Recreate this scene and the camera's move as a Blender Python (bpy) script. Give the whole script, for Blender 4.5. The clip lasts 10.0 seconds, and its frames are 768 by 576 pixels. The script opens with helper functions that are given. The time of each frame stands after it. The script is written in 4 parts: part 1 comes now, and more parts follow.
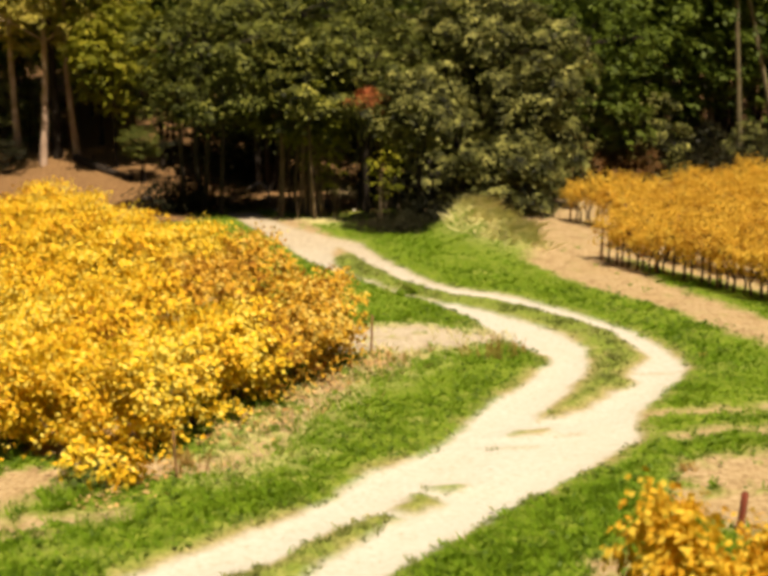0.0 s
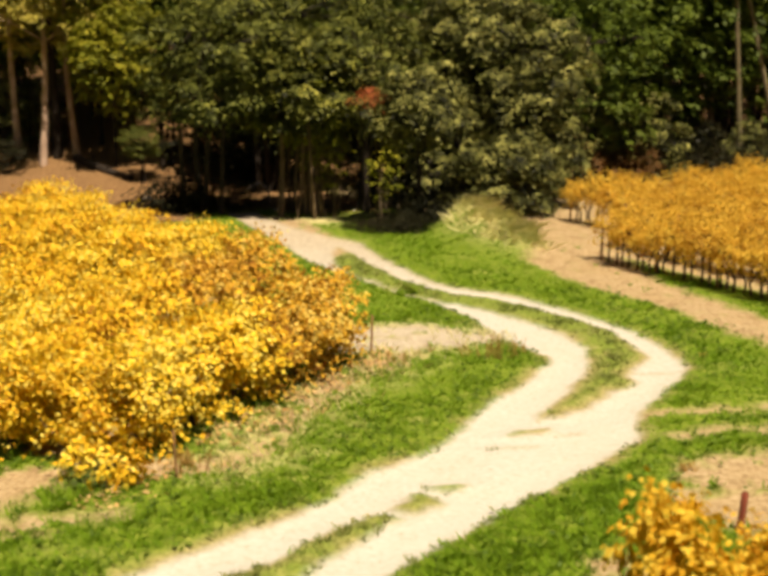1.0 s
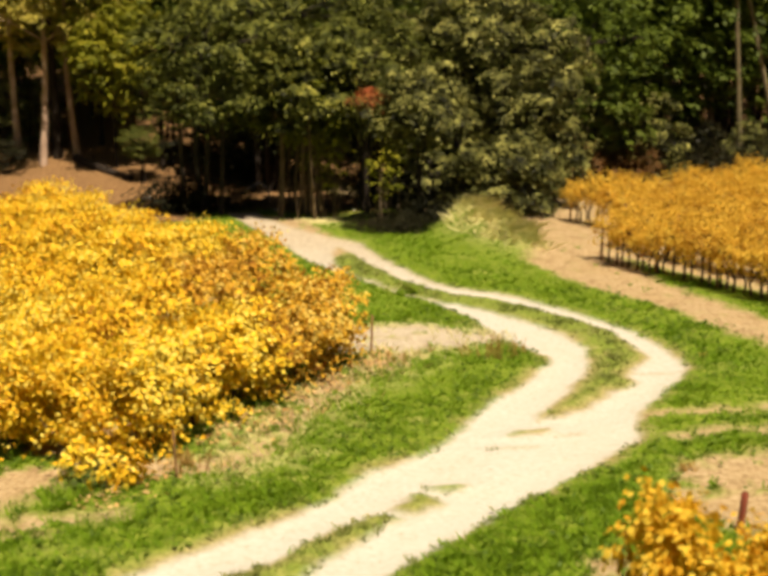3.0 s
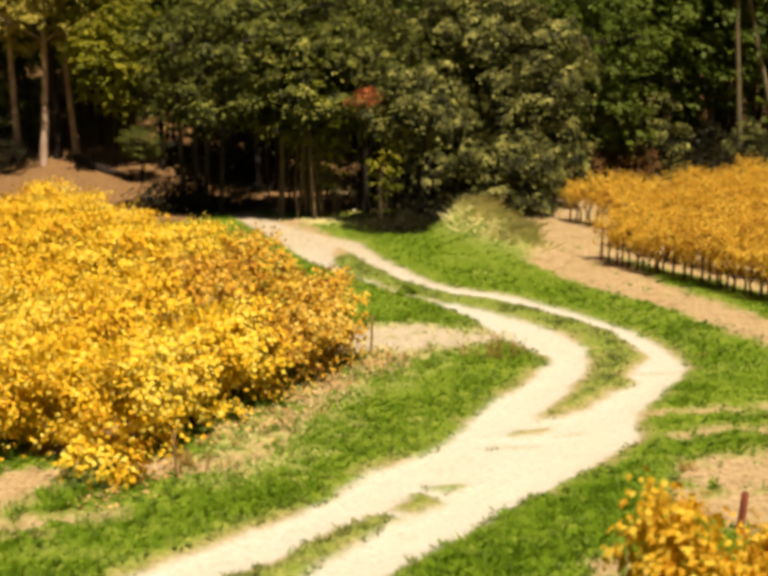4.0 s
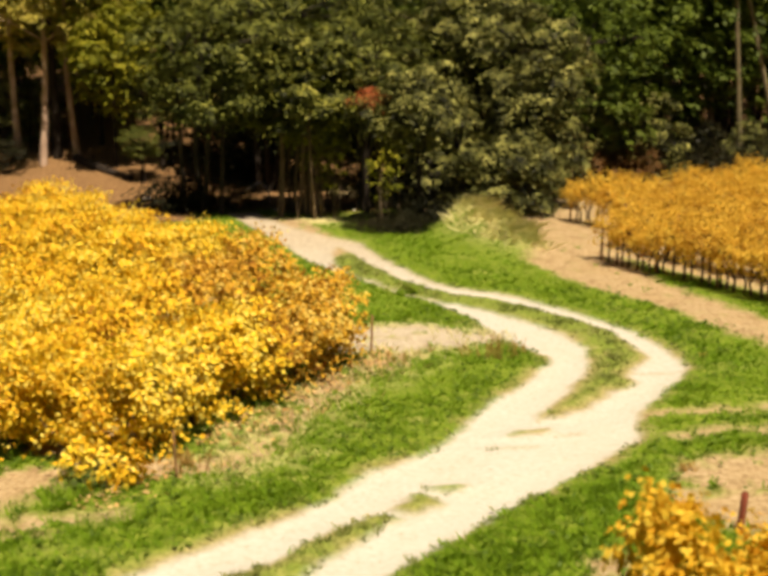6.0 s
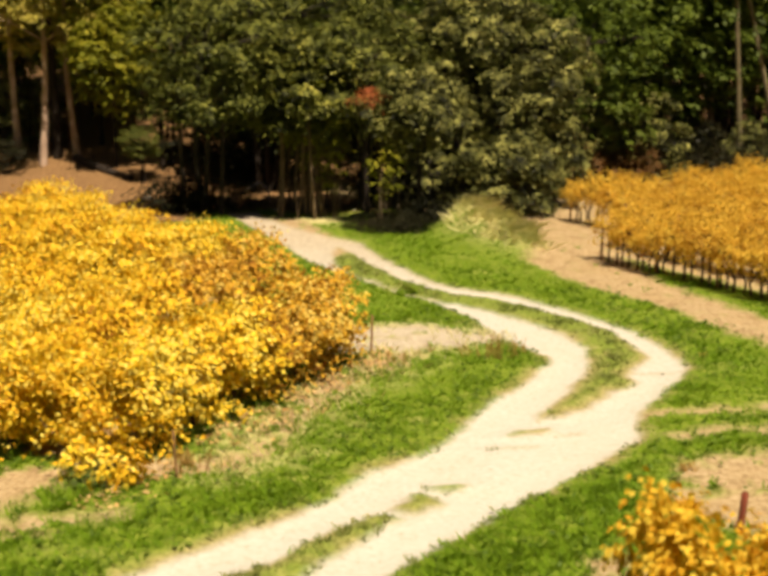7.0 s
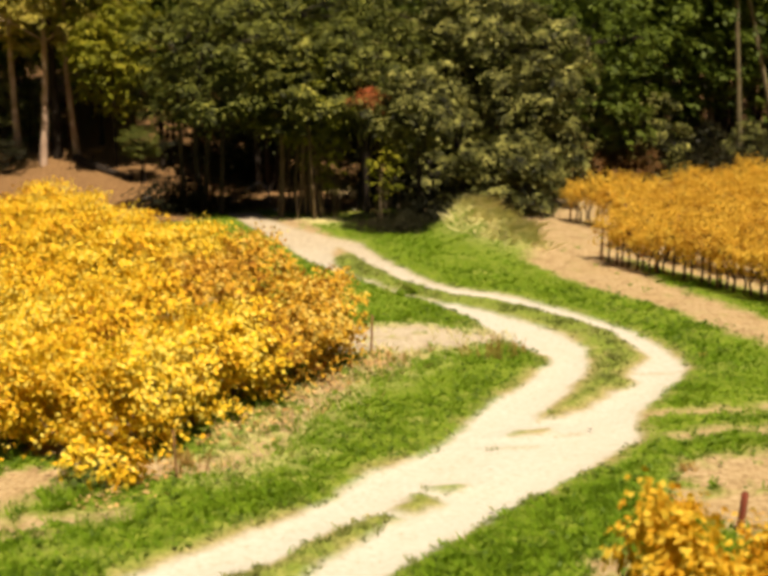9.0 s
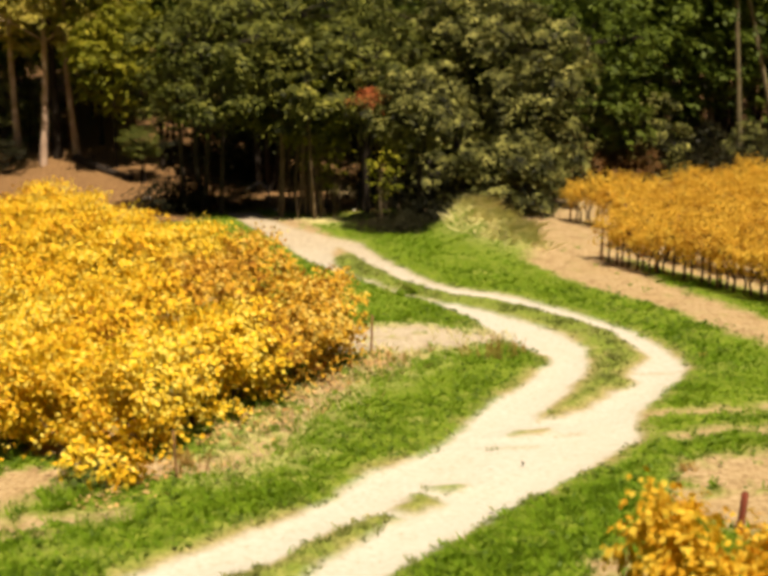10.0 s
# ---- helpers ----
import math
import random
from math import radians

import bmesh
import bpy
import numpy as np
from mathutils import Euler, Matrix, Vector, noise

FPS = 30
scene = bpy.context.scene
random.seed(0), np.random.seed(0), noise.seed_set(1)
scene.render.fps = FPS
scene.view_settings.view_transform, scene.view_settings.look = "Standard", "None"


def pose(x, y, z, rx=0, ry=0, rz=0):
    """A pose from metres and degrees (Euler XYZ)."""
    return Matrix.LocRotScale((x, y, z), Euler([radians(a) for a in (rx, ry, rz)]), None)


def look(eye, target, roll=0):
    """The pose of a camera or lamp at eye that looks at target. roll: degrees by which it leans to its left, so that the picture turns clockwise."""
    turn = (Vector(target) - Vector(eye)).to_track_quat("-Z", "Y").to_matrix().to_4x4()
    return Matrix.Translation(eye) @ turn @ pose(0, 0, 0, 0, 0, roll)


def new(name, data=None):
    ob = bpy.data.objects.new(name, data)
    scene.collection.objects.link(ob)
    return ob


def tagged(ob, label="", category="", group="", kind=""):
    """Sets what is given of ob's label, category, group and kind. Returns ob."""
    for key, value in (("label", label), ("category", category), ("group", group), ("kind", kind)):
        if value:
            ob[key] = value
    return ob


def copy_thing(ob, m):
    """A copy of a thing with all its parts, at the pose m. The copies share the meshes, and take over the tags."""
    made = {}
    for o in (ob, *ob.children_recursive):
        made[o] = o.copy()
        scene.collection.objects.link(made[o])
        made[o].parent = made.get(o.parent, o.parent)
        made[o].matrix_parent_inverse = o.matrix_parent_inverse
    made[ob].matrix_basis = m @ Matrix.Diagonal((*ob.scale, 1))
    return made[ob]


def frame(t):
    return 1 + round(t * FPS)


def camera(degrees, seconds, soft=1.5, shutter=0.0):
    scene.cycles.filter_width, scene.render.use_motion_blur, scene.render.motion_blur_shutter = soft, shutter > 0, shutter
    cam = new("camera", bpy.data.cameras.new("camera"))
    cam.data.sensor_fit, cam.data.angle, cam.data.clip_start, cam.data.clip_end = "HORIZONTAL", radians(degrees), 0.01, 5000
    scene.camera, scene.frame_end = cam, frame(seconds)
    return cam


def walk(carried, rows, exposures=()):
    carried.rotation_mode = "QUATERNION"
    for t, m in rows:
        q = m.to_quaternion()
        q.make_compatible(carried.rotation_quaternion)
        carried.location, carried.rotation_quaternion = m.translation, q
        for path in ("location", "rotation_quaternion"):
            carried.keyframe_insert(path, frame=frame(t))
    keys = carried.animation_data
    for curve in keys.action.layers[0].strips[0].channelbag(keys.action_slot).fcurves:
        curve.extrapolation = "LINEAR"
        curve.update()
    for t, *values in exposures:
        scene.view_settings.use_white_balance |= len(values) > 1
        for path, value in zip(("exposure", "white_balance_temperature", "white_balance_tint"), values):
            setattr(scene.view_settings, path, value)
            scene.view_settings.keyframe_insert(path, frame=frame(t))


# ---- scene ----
cam = camera(32, 10.0, soft=4.2)
cam.data.dof.use_dof, cam.data.dof.focus_distance, cam.data.dof.aperture_fstop = True, 21.0, 1.0
EYE = pose(0, 0, 5.0, 79.7, 0, 0)
walk(cam, [(0.0, EYE), (10.0, EYE)], exposures=[(0.0, 0.76, 7810, 15), (10.0, 0.76, 7810, 15)])

# ---- light: clear autumn sun from the side and behind, with blue sky ----
SUN_FROM = Vector((0.15, -0.38, 0.91)).normalized()
world = bpy.data.worlds.new("sky")
scene.world = world
world.use_nodes = True
sky = world.node_tree.nodes.new("ShaderNodeTexSky")
sky.sky_type, sky.sun_disc = "NISHITA", False
sky.sun_elevation = math.asin(SUN_FROM.z)
sky.sun_rotation = math.atan2(SUN_FROM.x, SUN_FROM.y)
world.node_tree.links.new(sky.outputs[0], world.node_tree.nodes["Background"].inputs[0])
world.node_tree.nodes["Background"].inputs[1].default_value = 0.013
sun_data = bpy.data.lights.new("sun", "SUN")
sun_data.energy, sun_data.angle, sun_data.color = 4.75, radians(0.53), (1.0, 0.93, 0.80)
sun = new("sun", sun_data)
sun.matrix_world = look(SUN_FROM * 60, (0, 0, 0))


# ---- materials ----
def material(name):
    m = bpy.data.materials.new(name)
    m.use_nodes = True
    nt = m.node_tree
    nt.nodes.clear()
    return m, nt, nt.nodes.new("ShaderNodeOutputMaterial")


def node(nt, kind, **inputs):
    n = nt.nodes.new(kind)
    for key, value in inputs.items():
        n.inputs[key.replace("_", " ")].default_value = value
    return n


def ramp(nt, source, stops):
    r = nt.nodes.new("ShaderNodeValToRGB")
    while len(r.color_ramp.elements) < len(stops):
        r.color_ramp.elements.new(0.5)
    for e, (at, colour) in zip(r.color_ramp.elements, stops):
        e.position, e.color = at, (*colour, 1)
    nt.links.new(source, r.inputs[0])
    return r.outputs[0]


def noise_of(nt, scale, detail=6.0, rough=0.6):
    tc = nt.nodes.new("ShaderNodeTexCoord")
    n = node(nt, "ShaderNodeTexNoise", Scale=scale, Detail=detail, Roughness=rough)
    nt.links.new(tc.outputs["Object"], n.inputs["Vector"])
    return n.outputs["Fac"]


def mixed(nt, fac, a, b):
    n = nt.nodes.new("ShaderNodeMix")
    n.data_type = "RGBA"
    if isinstance(fac, float):
        n.inputs[0].default_value = fac
    else:
        nt.links.new(fac, n.inputs[0])
    nt.links.new(a, n.inputs[6])
    nt.links.new(b, n.inputs[7])
    return n.outputs[2]


def bumped(nt, source, shader, strength=0.4, distance=0.02):
    b = node(nt, "ShaderNodeBump", Strength=strength, Distance=distance)
    nt.links.new(source, b.inputs["Height"])
    nt.links.new(b.outputs[0], shader.inputs["Normal"])


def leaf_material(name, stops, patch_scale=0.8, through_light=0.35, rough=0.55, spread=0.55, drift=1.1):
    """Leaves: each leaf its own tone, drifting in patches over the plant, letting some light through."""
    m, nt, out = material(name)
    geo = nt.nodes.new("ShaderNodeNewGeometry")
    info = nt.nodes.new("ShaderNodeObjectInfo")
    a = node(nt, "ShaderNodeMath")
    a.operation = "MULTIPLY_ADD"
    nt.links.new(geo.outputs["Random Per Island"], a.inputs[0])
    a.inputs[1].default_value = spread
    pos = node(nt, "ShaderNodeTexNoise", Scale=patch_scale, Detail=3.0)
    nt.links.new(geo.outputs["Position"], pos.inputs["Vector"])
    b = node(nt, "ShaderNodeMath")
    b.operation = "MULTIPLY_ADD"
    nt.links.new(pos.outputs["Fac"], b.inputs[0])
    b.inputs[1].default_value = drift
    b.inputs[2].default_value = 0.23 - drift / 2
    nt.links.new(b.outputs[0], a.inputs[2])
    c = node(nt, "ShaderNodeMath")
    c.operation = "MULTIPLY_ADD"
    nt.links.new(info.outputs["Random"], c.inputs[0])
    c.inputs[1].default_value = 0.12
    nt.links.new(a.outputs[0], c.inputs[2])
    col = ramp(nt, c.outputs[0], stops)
    p = node(nt, "ShaderNodeBsdfPrincipled", Roughness=rough)
    p.inputs["Specular IOR Level"].default_value = 0.12
    t = nt.nodes.new("ShaderNodeBsdfTranslucent")
    nt.links.new(col, p.inputs["Base Color"])
    nt.links.new(col, t.inputs["Color"])
    mx = nt.nodes.new("ShaderNodeMixShader")
    mx.inputs[0].default_value = through_light
    nt.links.new(p.outputs[0], mx.inputs[1])
    nt.links.new(t.outputs[0], mx.inputs[2])
    nt.links.new(mx.outputs[0], out.inputs[0])
    return m


def solid_material(name, stops, scale, rough=0.85, bump=0.5, distance=0.01, stretch=(1, 1, 1)):
    m, nt, out = material(name)
    tc = nt.nodes.new("ShaderNodeTexCoord")
    mp = nt.nodes.new("ShaderNodeMapping")
    mp.inputs["Scale"].default_value = stretch
    nt.links.new(tc.outputs["Object"], mp.inputs["Vector"])
    n = node(nt, "ShaderNodeTexNoise", Scale=scale, Detail=8.0, Roughness=0.65)
    nt.links.new(mp.outputs[0], n.inputs["Vector"])
    p = node(nt, "ShaderNodeBsdfPrincipled", Roughness=rough)
    p.inputs["Specular IOR Level"].default_value = 0.2
    nt.links.new(ramp(nt, n.outputs["Fac"], stops), p.inputs["Base Color"])
    bumped(nt, n.outputs["Fac"], p, bump, distance)
    nt.links.new(p.outputs[0], out.inputs[0])
    return m


def ground_material():
    """Pale limestone track, tan bare soil, turf and forest litter, by where each lies on the plan."""
    m, nt, out = material("ground_soil_and_turf")
    fine, broad = noise_of(nt, 14.0), noise_of(nt, 0.9, 4.0)
    turf = ramp(nt, fine, [(0.30, (0.06, 0.105, 0.009)), (0.52, (0.125, 0.19, 0.016)), (0.72, (0.24, 0.26, 0.045))])
    straw = ramp(nt, fine, [(0.3, (0.20, 0.19, 0.06)), (0.7, (0.42, 0.36, 0.15))])
    turf = mixed(nt, ramp(nt, broad, [(0.55, (0, 0, 0)), (0.75, (0.45, 0.45, 0.45))]), turf, straw)
    hay = ramp(nt, fine, [(0.3, (0.26, 0.24, 0.09)), (0.5, (0.42, 0.38, 0.17)), (0.7, (0.56, 0.49, 0.25))])
    soil = ramp(nt, fine, [(0.30, (0.16, 0.105, 0.055)), (0.47, (0.33, 0.24, 0.13)), (0.70, (0.47, 0.37, 0.225))])
    soil = mixed(nt, ramp(nt, broad, [(0.35, (0, 0, 0)), (0.7, (0.6, 0.6, 0.6))]), soil,
                 ramp(nt, fine, [(0.34, (0.22, 0.14, 0.065)), (0.66, (0.39, 0.29, 0.15))]))
    clods = ramp(nt, noise_of(nt, 3.2, 5.0), [(0.5, (0, 0, 0)), (0.66, (0.75, 0.75, 0.75))])
    soil = mixed(nt, clods, soil, ramp(nt, fine, [(0.34, (0.13, 0.078, 0.036)), (0.66, (0.29, 0.20, 0.10))]))
    lime = ramp(nt, fine, [(0.25, (0.33, 0.28, 0.21)), (0.42, (0.42, 0.405, 0.345)), (0.7, (0.465, 0.468, 0.425))])
    lime = mixed(nt, ramp(nt, broad, [(0.4, (0, 0, 0)), (0.75, (0.55, 0.55, 0.55))]), lime,
                 ramp(nt, fine, [(0.3, (0.40, 0.35, 0.265)), (0.7, (0.465, 0.45, 0.385))]))
    litter = ramp(nt, fine, [(0.3, (0.07, 0.038, 0.017)), (0.5, (0.175, 0.098, 0.042)), (0.72, (0.30, 0.178, 0.083))])
    col = turf
    for name, layer in (("dry", hay), ("litter", litter), ("bare", soil), ("track", lime)):
        at = nt.nodes.new("ShaderNodeAttribute")
        at.attribute_name = name
        col = mixed(nt, at.outputs["Fac"], col, layer)
    p = node(nt, "ShaderNodeBsdfPrincipled", Roughness=0.95)
    p.inputs["Specular IOR Level"].default_value = 0.15
    nt.links.new(col, p.inputs["Base Color"])
    bumped(nt, fine, p, 0.5, 0.03)
    nt.links.new(p.outputs[0], out.inputs[0])
    return m


GOLD = [(0.0, (0.06, 0.024, 0.010)), (0.12, (0.26, 0.11, 0.018)), (0.26, (0.55, 0.275, 0.024)), (0.44, (0.69, 0.405, 0.028)), (0.70, (0.73, 0.495, 0.038)),
        (0.88, (0.75, 0.56, 0.055)), (1.0, (0.70, 0.57, 0.11))]
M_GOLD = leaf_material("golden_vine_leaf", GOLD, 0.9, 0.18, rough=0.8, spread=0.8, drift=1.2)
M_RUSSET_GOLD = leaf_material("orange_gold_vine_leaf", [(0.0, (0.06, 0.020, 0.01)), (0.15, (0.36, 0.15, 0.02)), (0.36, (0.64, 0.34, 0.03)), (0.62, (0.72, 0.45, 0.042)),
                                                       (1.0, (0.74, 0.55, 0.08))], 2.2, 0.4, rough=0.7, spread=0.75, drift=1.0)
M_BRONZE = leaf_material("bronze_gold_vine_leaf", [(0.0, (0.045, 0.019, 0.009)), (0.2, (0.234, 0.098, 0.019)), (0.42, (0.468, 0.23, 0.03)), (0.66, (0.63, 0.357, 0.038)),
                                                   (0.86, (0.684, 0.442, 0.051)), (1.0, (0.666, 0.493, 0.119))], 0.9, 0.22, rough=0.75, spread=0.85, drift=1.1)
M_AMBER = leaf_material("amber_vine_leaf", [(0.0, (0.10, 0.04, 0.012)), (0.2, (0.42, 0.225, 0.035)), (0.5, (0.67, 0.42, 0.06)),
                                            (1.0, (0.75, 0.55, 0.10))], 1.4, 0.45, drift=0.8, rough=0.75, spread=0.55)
M_VINE_WOOD = solid_material("vine_bark", [(0.3, (0.03, 0.02, 0.014)), (0.7, (0.13, 0.085, 0.055))], 40, stretch=(1, 1, 0.25))
# Near-black: the shade on the trunks is put into the bark colour
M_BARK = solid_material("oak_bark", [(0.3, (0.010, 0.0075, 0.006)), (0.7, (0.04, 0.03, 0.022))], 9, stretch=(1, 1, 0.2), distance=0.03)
# Lighter copy of the oak bark: sunlight on thin stems put into its colour
M_STEM = solid_material("sunlit_tone_bark", [(0.3, (0.05, 0.036, 0.02)), (0.55, (0.14, 0.10, 0.06)), (0.75, (0.28, 0.21, 0.13))], 12, stretch=(1, 1, 0.25))
M_PINE_BARK = solid_material("pine_bark", [(0.3, (0.20, 0.135, 0.10)), (0.55, (0.42, 0.30, 0.22)), (0.75, (0.58, 0.46, 0.37))], 7,
                             stretch=(1, 1, 0.3), distance=0.03)
M_PALE_BARK = solid_material("pale_bark", [(0.3, (0.07, 0.055, 0.03)), (0.55, (0.15, 0.125, 0.07)), (0.75, (0.24, 0.20, 0.12))], 7, stretch=(1, 1, 0.3), distance=0.03)
M_STAKE = solid_material("weathered_stake", [(0.3, (0.14, 0.065, 0.028)), (0.7, (0.32, 0.18, 0.085))], 30, stretch=(1, 1, 0.1))
M_DEADWOOD = solid_material("dead_wood", [(0.3, (0.42, 0.34, 0.26)), (0.7, (0.70, 0.60, 0.49))], 14)
M_STONE = solid_material("limestone_rock", [(0.3, (0.42, 0.38, 0.31)), (0.7, (0.70, 0.66, 0.58))], 6)
M_RUST = solid_material("rusty_steel", [(0.3, (0.10, 0.025, 0.015)), (0.7, (0.28, 0.07, 0.04))], 30)
M_GRASS = leaf_material("green_turf_blade", [(0.05, (0.054, 0.106, 0.009)), (0.3, (0.119, 0.224, 0.016)), (0.6, (0.169, 0.297, 0.02)),
                                             (0.85, (0.294, 0.414, 0.04)), (1.0, (0.542, 0.504, 0.112))], 0.7, 0.4, spread=0.45, drift=0.7)
M_WORN = leaf_material("worn_olive_turf_blade", [(0.05, (0.069, 0.096, 0.02)), (0.4, (0.143, 0.182, 0.042)), (0.75, (0.222, 0.249, 0.074)),
                                                 (1.0, (0.424, 0.387, 0.163))], 0.9, 0.3)
M_DRY = leaf_material("dry_grass_blade", [(0.1, (0.30, 0.34, 0.09)), (0.45, (0.53, 0.52, 0.20)), (0.8, (0.72, 0.66, 0.34)),
                                          (1.0, (0.66, 0.52, 0.26))], 1.2, 0.4)
M_WEED = leaf_material("russet_weed", [(0.1, (0.15, 0.075, 0.02)), (0.6, (0.38, 0.23, 0.06)), (1.0, (0.52, 0.38, 0.13))], 2.0, 0.3)
# Tone patches in the next three leaves paint dark crown hollows and lit tufts
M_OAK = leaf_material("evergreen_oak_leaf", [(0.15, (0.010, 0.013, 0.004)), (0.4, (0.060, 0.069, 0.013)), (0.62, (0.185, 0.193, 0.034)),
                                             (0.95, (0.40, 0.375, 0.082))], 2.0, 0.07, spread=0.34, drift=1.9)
# Darker copy of the oak leaf, with the crown's deep shade in its colour
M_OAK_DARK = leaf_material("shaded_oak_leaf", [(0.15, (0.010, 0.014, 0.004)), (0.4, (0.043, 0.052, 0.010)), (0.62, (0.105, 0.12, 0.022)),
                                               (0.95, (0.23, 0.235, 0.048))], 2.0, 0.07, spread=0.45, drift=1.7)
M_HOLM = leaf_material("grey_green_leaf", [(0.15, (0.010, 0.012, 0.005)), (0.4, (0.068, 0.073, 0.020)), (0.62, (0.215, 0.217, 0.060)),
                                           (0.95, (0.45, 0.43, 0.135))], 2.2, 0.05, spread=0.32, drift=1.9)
M_LIME = leaf_material("yellow_green_leaf", [(0.1, (0.040, 0.048, 0.008)), (0.4, (0.127, 0.144, 0.014)), (0.7, (0.230, 0.236, 0.021)),
                                             (1.0, (0.368, 0.322, 0.034))], 0.6, 0.3)
M_GREEN = leaf_material("fresh_green_leaf", [(0.1, (0.021, 0.036, 0.006)), (0.45, (0.062, 0.095, 0.013)), (0.75, (0.114, 0.158, 0.02)),
                                             (1.0, (0.114, 0.149, 0.023))], 0.6, 0.3)
M_PINE = leaf_material("pine_needle", [(0.1, (0.096, 0.086, 0.018)), (0.45, (0.264, 0.240, 0.041)), (0.75, (0.444, 0.378, 0.072)),
                                       (1.0, (0.396, 0.288, 0.072))], 0.4, 0.25)
# Near-black leaf: the wood's deep shade is put into its colour
M_SHADE_LEAF = leaf_material("shade_toned_leaf", [(0.1, (0.005, 0.006, 0.002)), (0.6, (0.012, 0.013, 0.004)), (1.0, (0.030, 0.024, 0.008))], 0.8, 0.1)
# Weed leaf darkened to double as shadow flecks between grass tufts
M_ROSETTE = leaf_material("shadow_dark_weed_leaf", [(0.1, (0.03, 0.06, 0.007)), (0.6, (0.07, 0.13, 0.012)), (1.0, (0.14, 0.22, 0.025))], 0.8, 0.2)
M_FALLEN = leaf_material("fallen_vine_leaf", [(0.1, (0.20, 0.10, 0.035)), (0.5, (0.46, 0.28, 0.10)), (1.0, (0.62, 0.47, 0.22))], 0.8, 0.15)
M_RED = leaf_material("rust_red_leaf", [(0.1, (0.12, 0.03, 0.012)), (0.6, (0.36, 0.09, 0.03)), (1.0, (0.46, 0.2, 0.06))], 2.0, 0.3)
M_RUSSET = leaf_material("russet_shrub_leaf", [(0.1, (0.05, 0.03, 0.012)), (0.5, (0.13, 0.075, 0.025)), (0.8, (0.22, 0.10, 0.035)), (1.0, (0.30, 0.17, 0.05))], 1.0, 0.2)
M_GROUND = ground_material()
M_INSECT = solid_material("dark_chitin", [(0.3, (0.02, 0.015, 0.012)), (0.7, (0.06, 0.045, 0.03))], 200, rough=0.35)
M_WING = solid_material("smoky_wing", [(0.3, (0.03, 0.022, 0.016)), (0.7, (0.08, 0.06, 0.045))], 200, rough=0.3)


# ---- small tools ----
RNG = np.random.default_rng(7)


def lattice_noise(x, y, seed=0):
    """Smooth value noise in the plane, 0 to 1."""
    xi, yi = np.floor(x).astype(np.int64), np.floor(y).astype(np.int64)
    fx, fy = x - xi, y - yi
    fx, fy = fx * fx * (3 - 2 * fx), fy * fy * (3 - 2 * fy)

    def corner(a, b):
        h = (a * 374761393 + b * 668265263 + seed * 974634777) & 0xFFFFFFFF
        h = ((h ^ (h >> 13)) * 1274126177) & 0xFFFFFFFF
        return ((h ^ (h >> 16)) & 0xFFFF) / 65535.0
    return ((corner(xi, yi) * (1 - fx) + corner(xi + 1, yi) * fx) * (1 - fy)
            + (corner(xi, yi + 1) * (1 - fx) + corner(xi + 1, yi + 1) * fx) * fy)


def fractal(x, y, scale, seed=0, octaves=4):
    total, amp, norm = 0, 1.0, 0
    for i in range(octaves):
        total = total + amp * lattice_noise(x * scale * 2 ** i, y * scale * 2 ** i, seed + i)
        norm += amp
        amp *= 0.55
    return total / norm


def raw_mesh(name, verts, faces, smooth=False):
    """A mesh out of arrays: verts (n, 3), faces (m, k)."""
    me = bpy.data.meshes.new(name)
    verts, faces = np.asarray(verts, np.float32), np.asarray(faces, np.int32)
    k = faces.shape[1]
    me.vertices.add(len(verts))
    me.vertices.foreach_set("co", verts.ravel())
    me.loops.add(faces.size)
    me.loops.foreach_set("vertex_index", faces.ravel())
    me.polygons.add(len(faces))
    me.polygons.foreach_set("loop_start", np.arange(0, faces.size, k, dtype=np.int32))
    if smooth:
        me.polygons.foreach_set("use_smooth", np.ones(len(faces), bool))
    me.update(calc_edges=True)
    me.validate()
    return me


def mesh_part(name, me, mat, parent=None, label=""):
    if not me.materials:
        me.materials.append(mat)
    ob = new(name, me)
    ob.parent = parent
    return tagged(ob, label)


def tube(points, radii, sides=7):
    """A tapered tube along a line of points: verts and quads."""
    pts = [Vector(p) for p in points]
    verts, faces = [], []
    for i, p in enumerate(pts):
        d = (pts[min(i + 1, len(pts) - 1)] - pts[max(i - 1, 0)]).normalized()
        side = d.cross(Vector((0.31, 0.95, 0.05))).normalized()
        up = side.cross(d)
        for j in range(sides):
            a = 2 * math.pi * j / sides
            verts.append(p + (side * math.cos(a) + up * math.sin(a)) * radii[i])
        if i:
            o = (i - 1) * sides
            faces += [(o + j, o + (j + 1) % sides, o + sides + (j + 1) % sides, o + sides + j) for j in range(sides)]
    return [tuple(v) for v in verts], faces


VINE_LEAF = np.array([(0, -0.46, -0.03), (0.54, -0.10, 0.08), (0.24, 0.44, -0.02), (-0.30, 0.50, 0.0), (-0.52, -0.04, 0.09)])
VINE_LEAF_FACES = np.array([(0, 1, 2), (0, 2, 3), (0, 3, 4)])
OVAL_LEAF = np.array([(0, -0.5, 0), (0.30, 0.02, 0.07), (0, 0.5, -0.03), (-0.30, 0.02, 0.07)])
OVAL_LEAF_FACES = np.array([(0, 1, 2), (0, 2, 3)])
NEEDLE_LEAF = OVAL_LEAF * np.array([0.45, 1.5, 1])


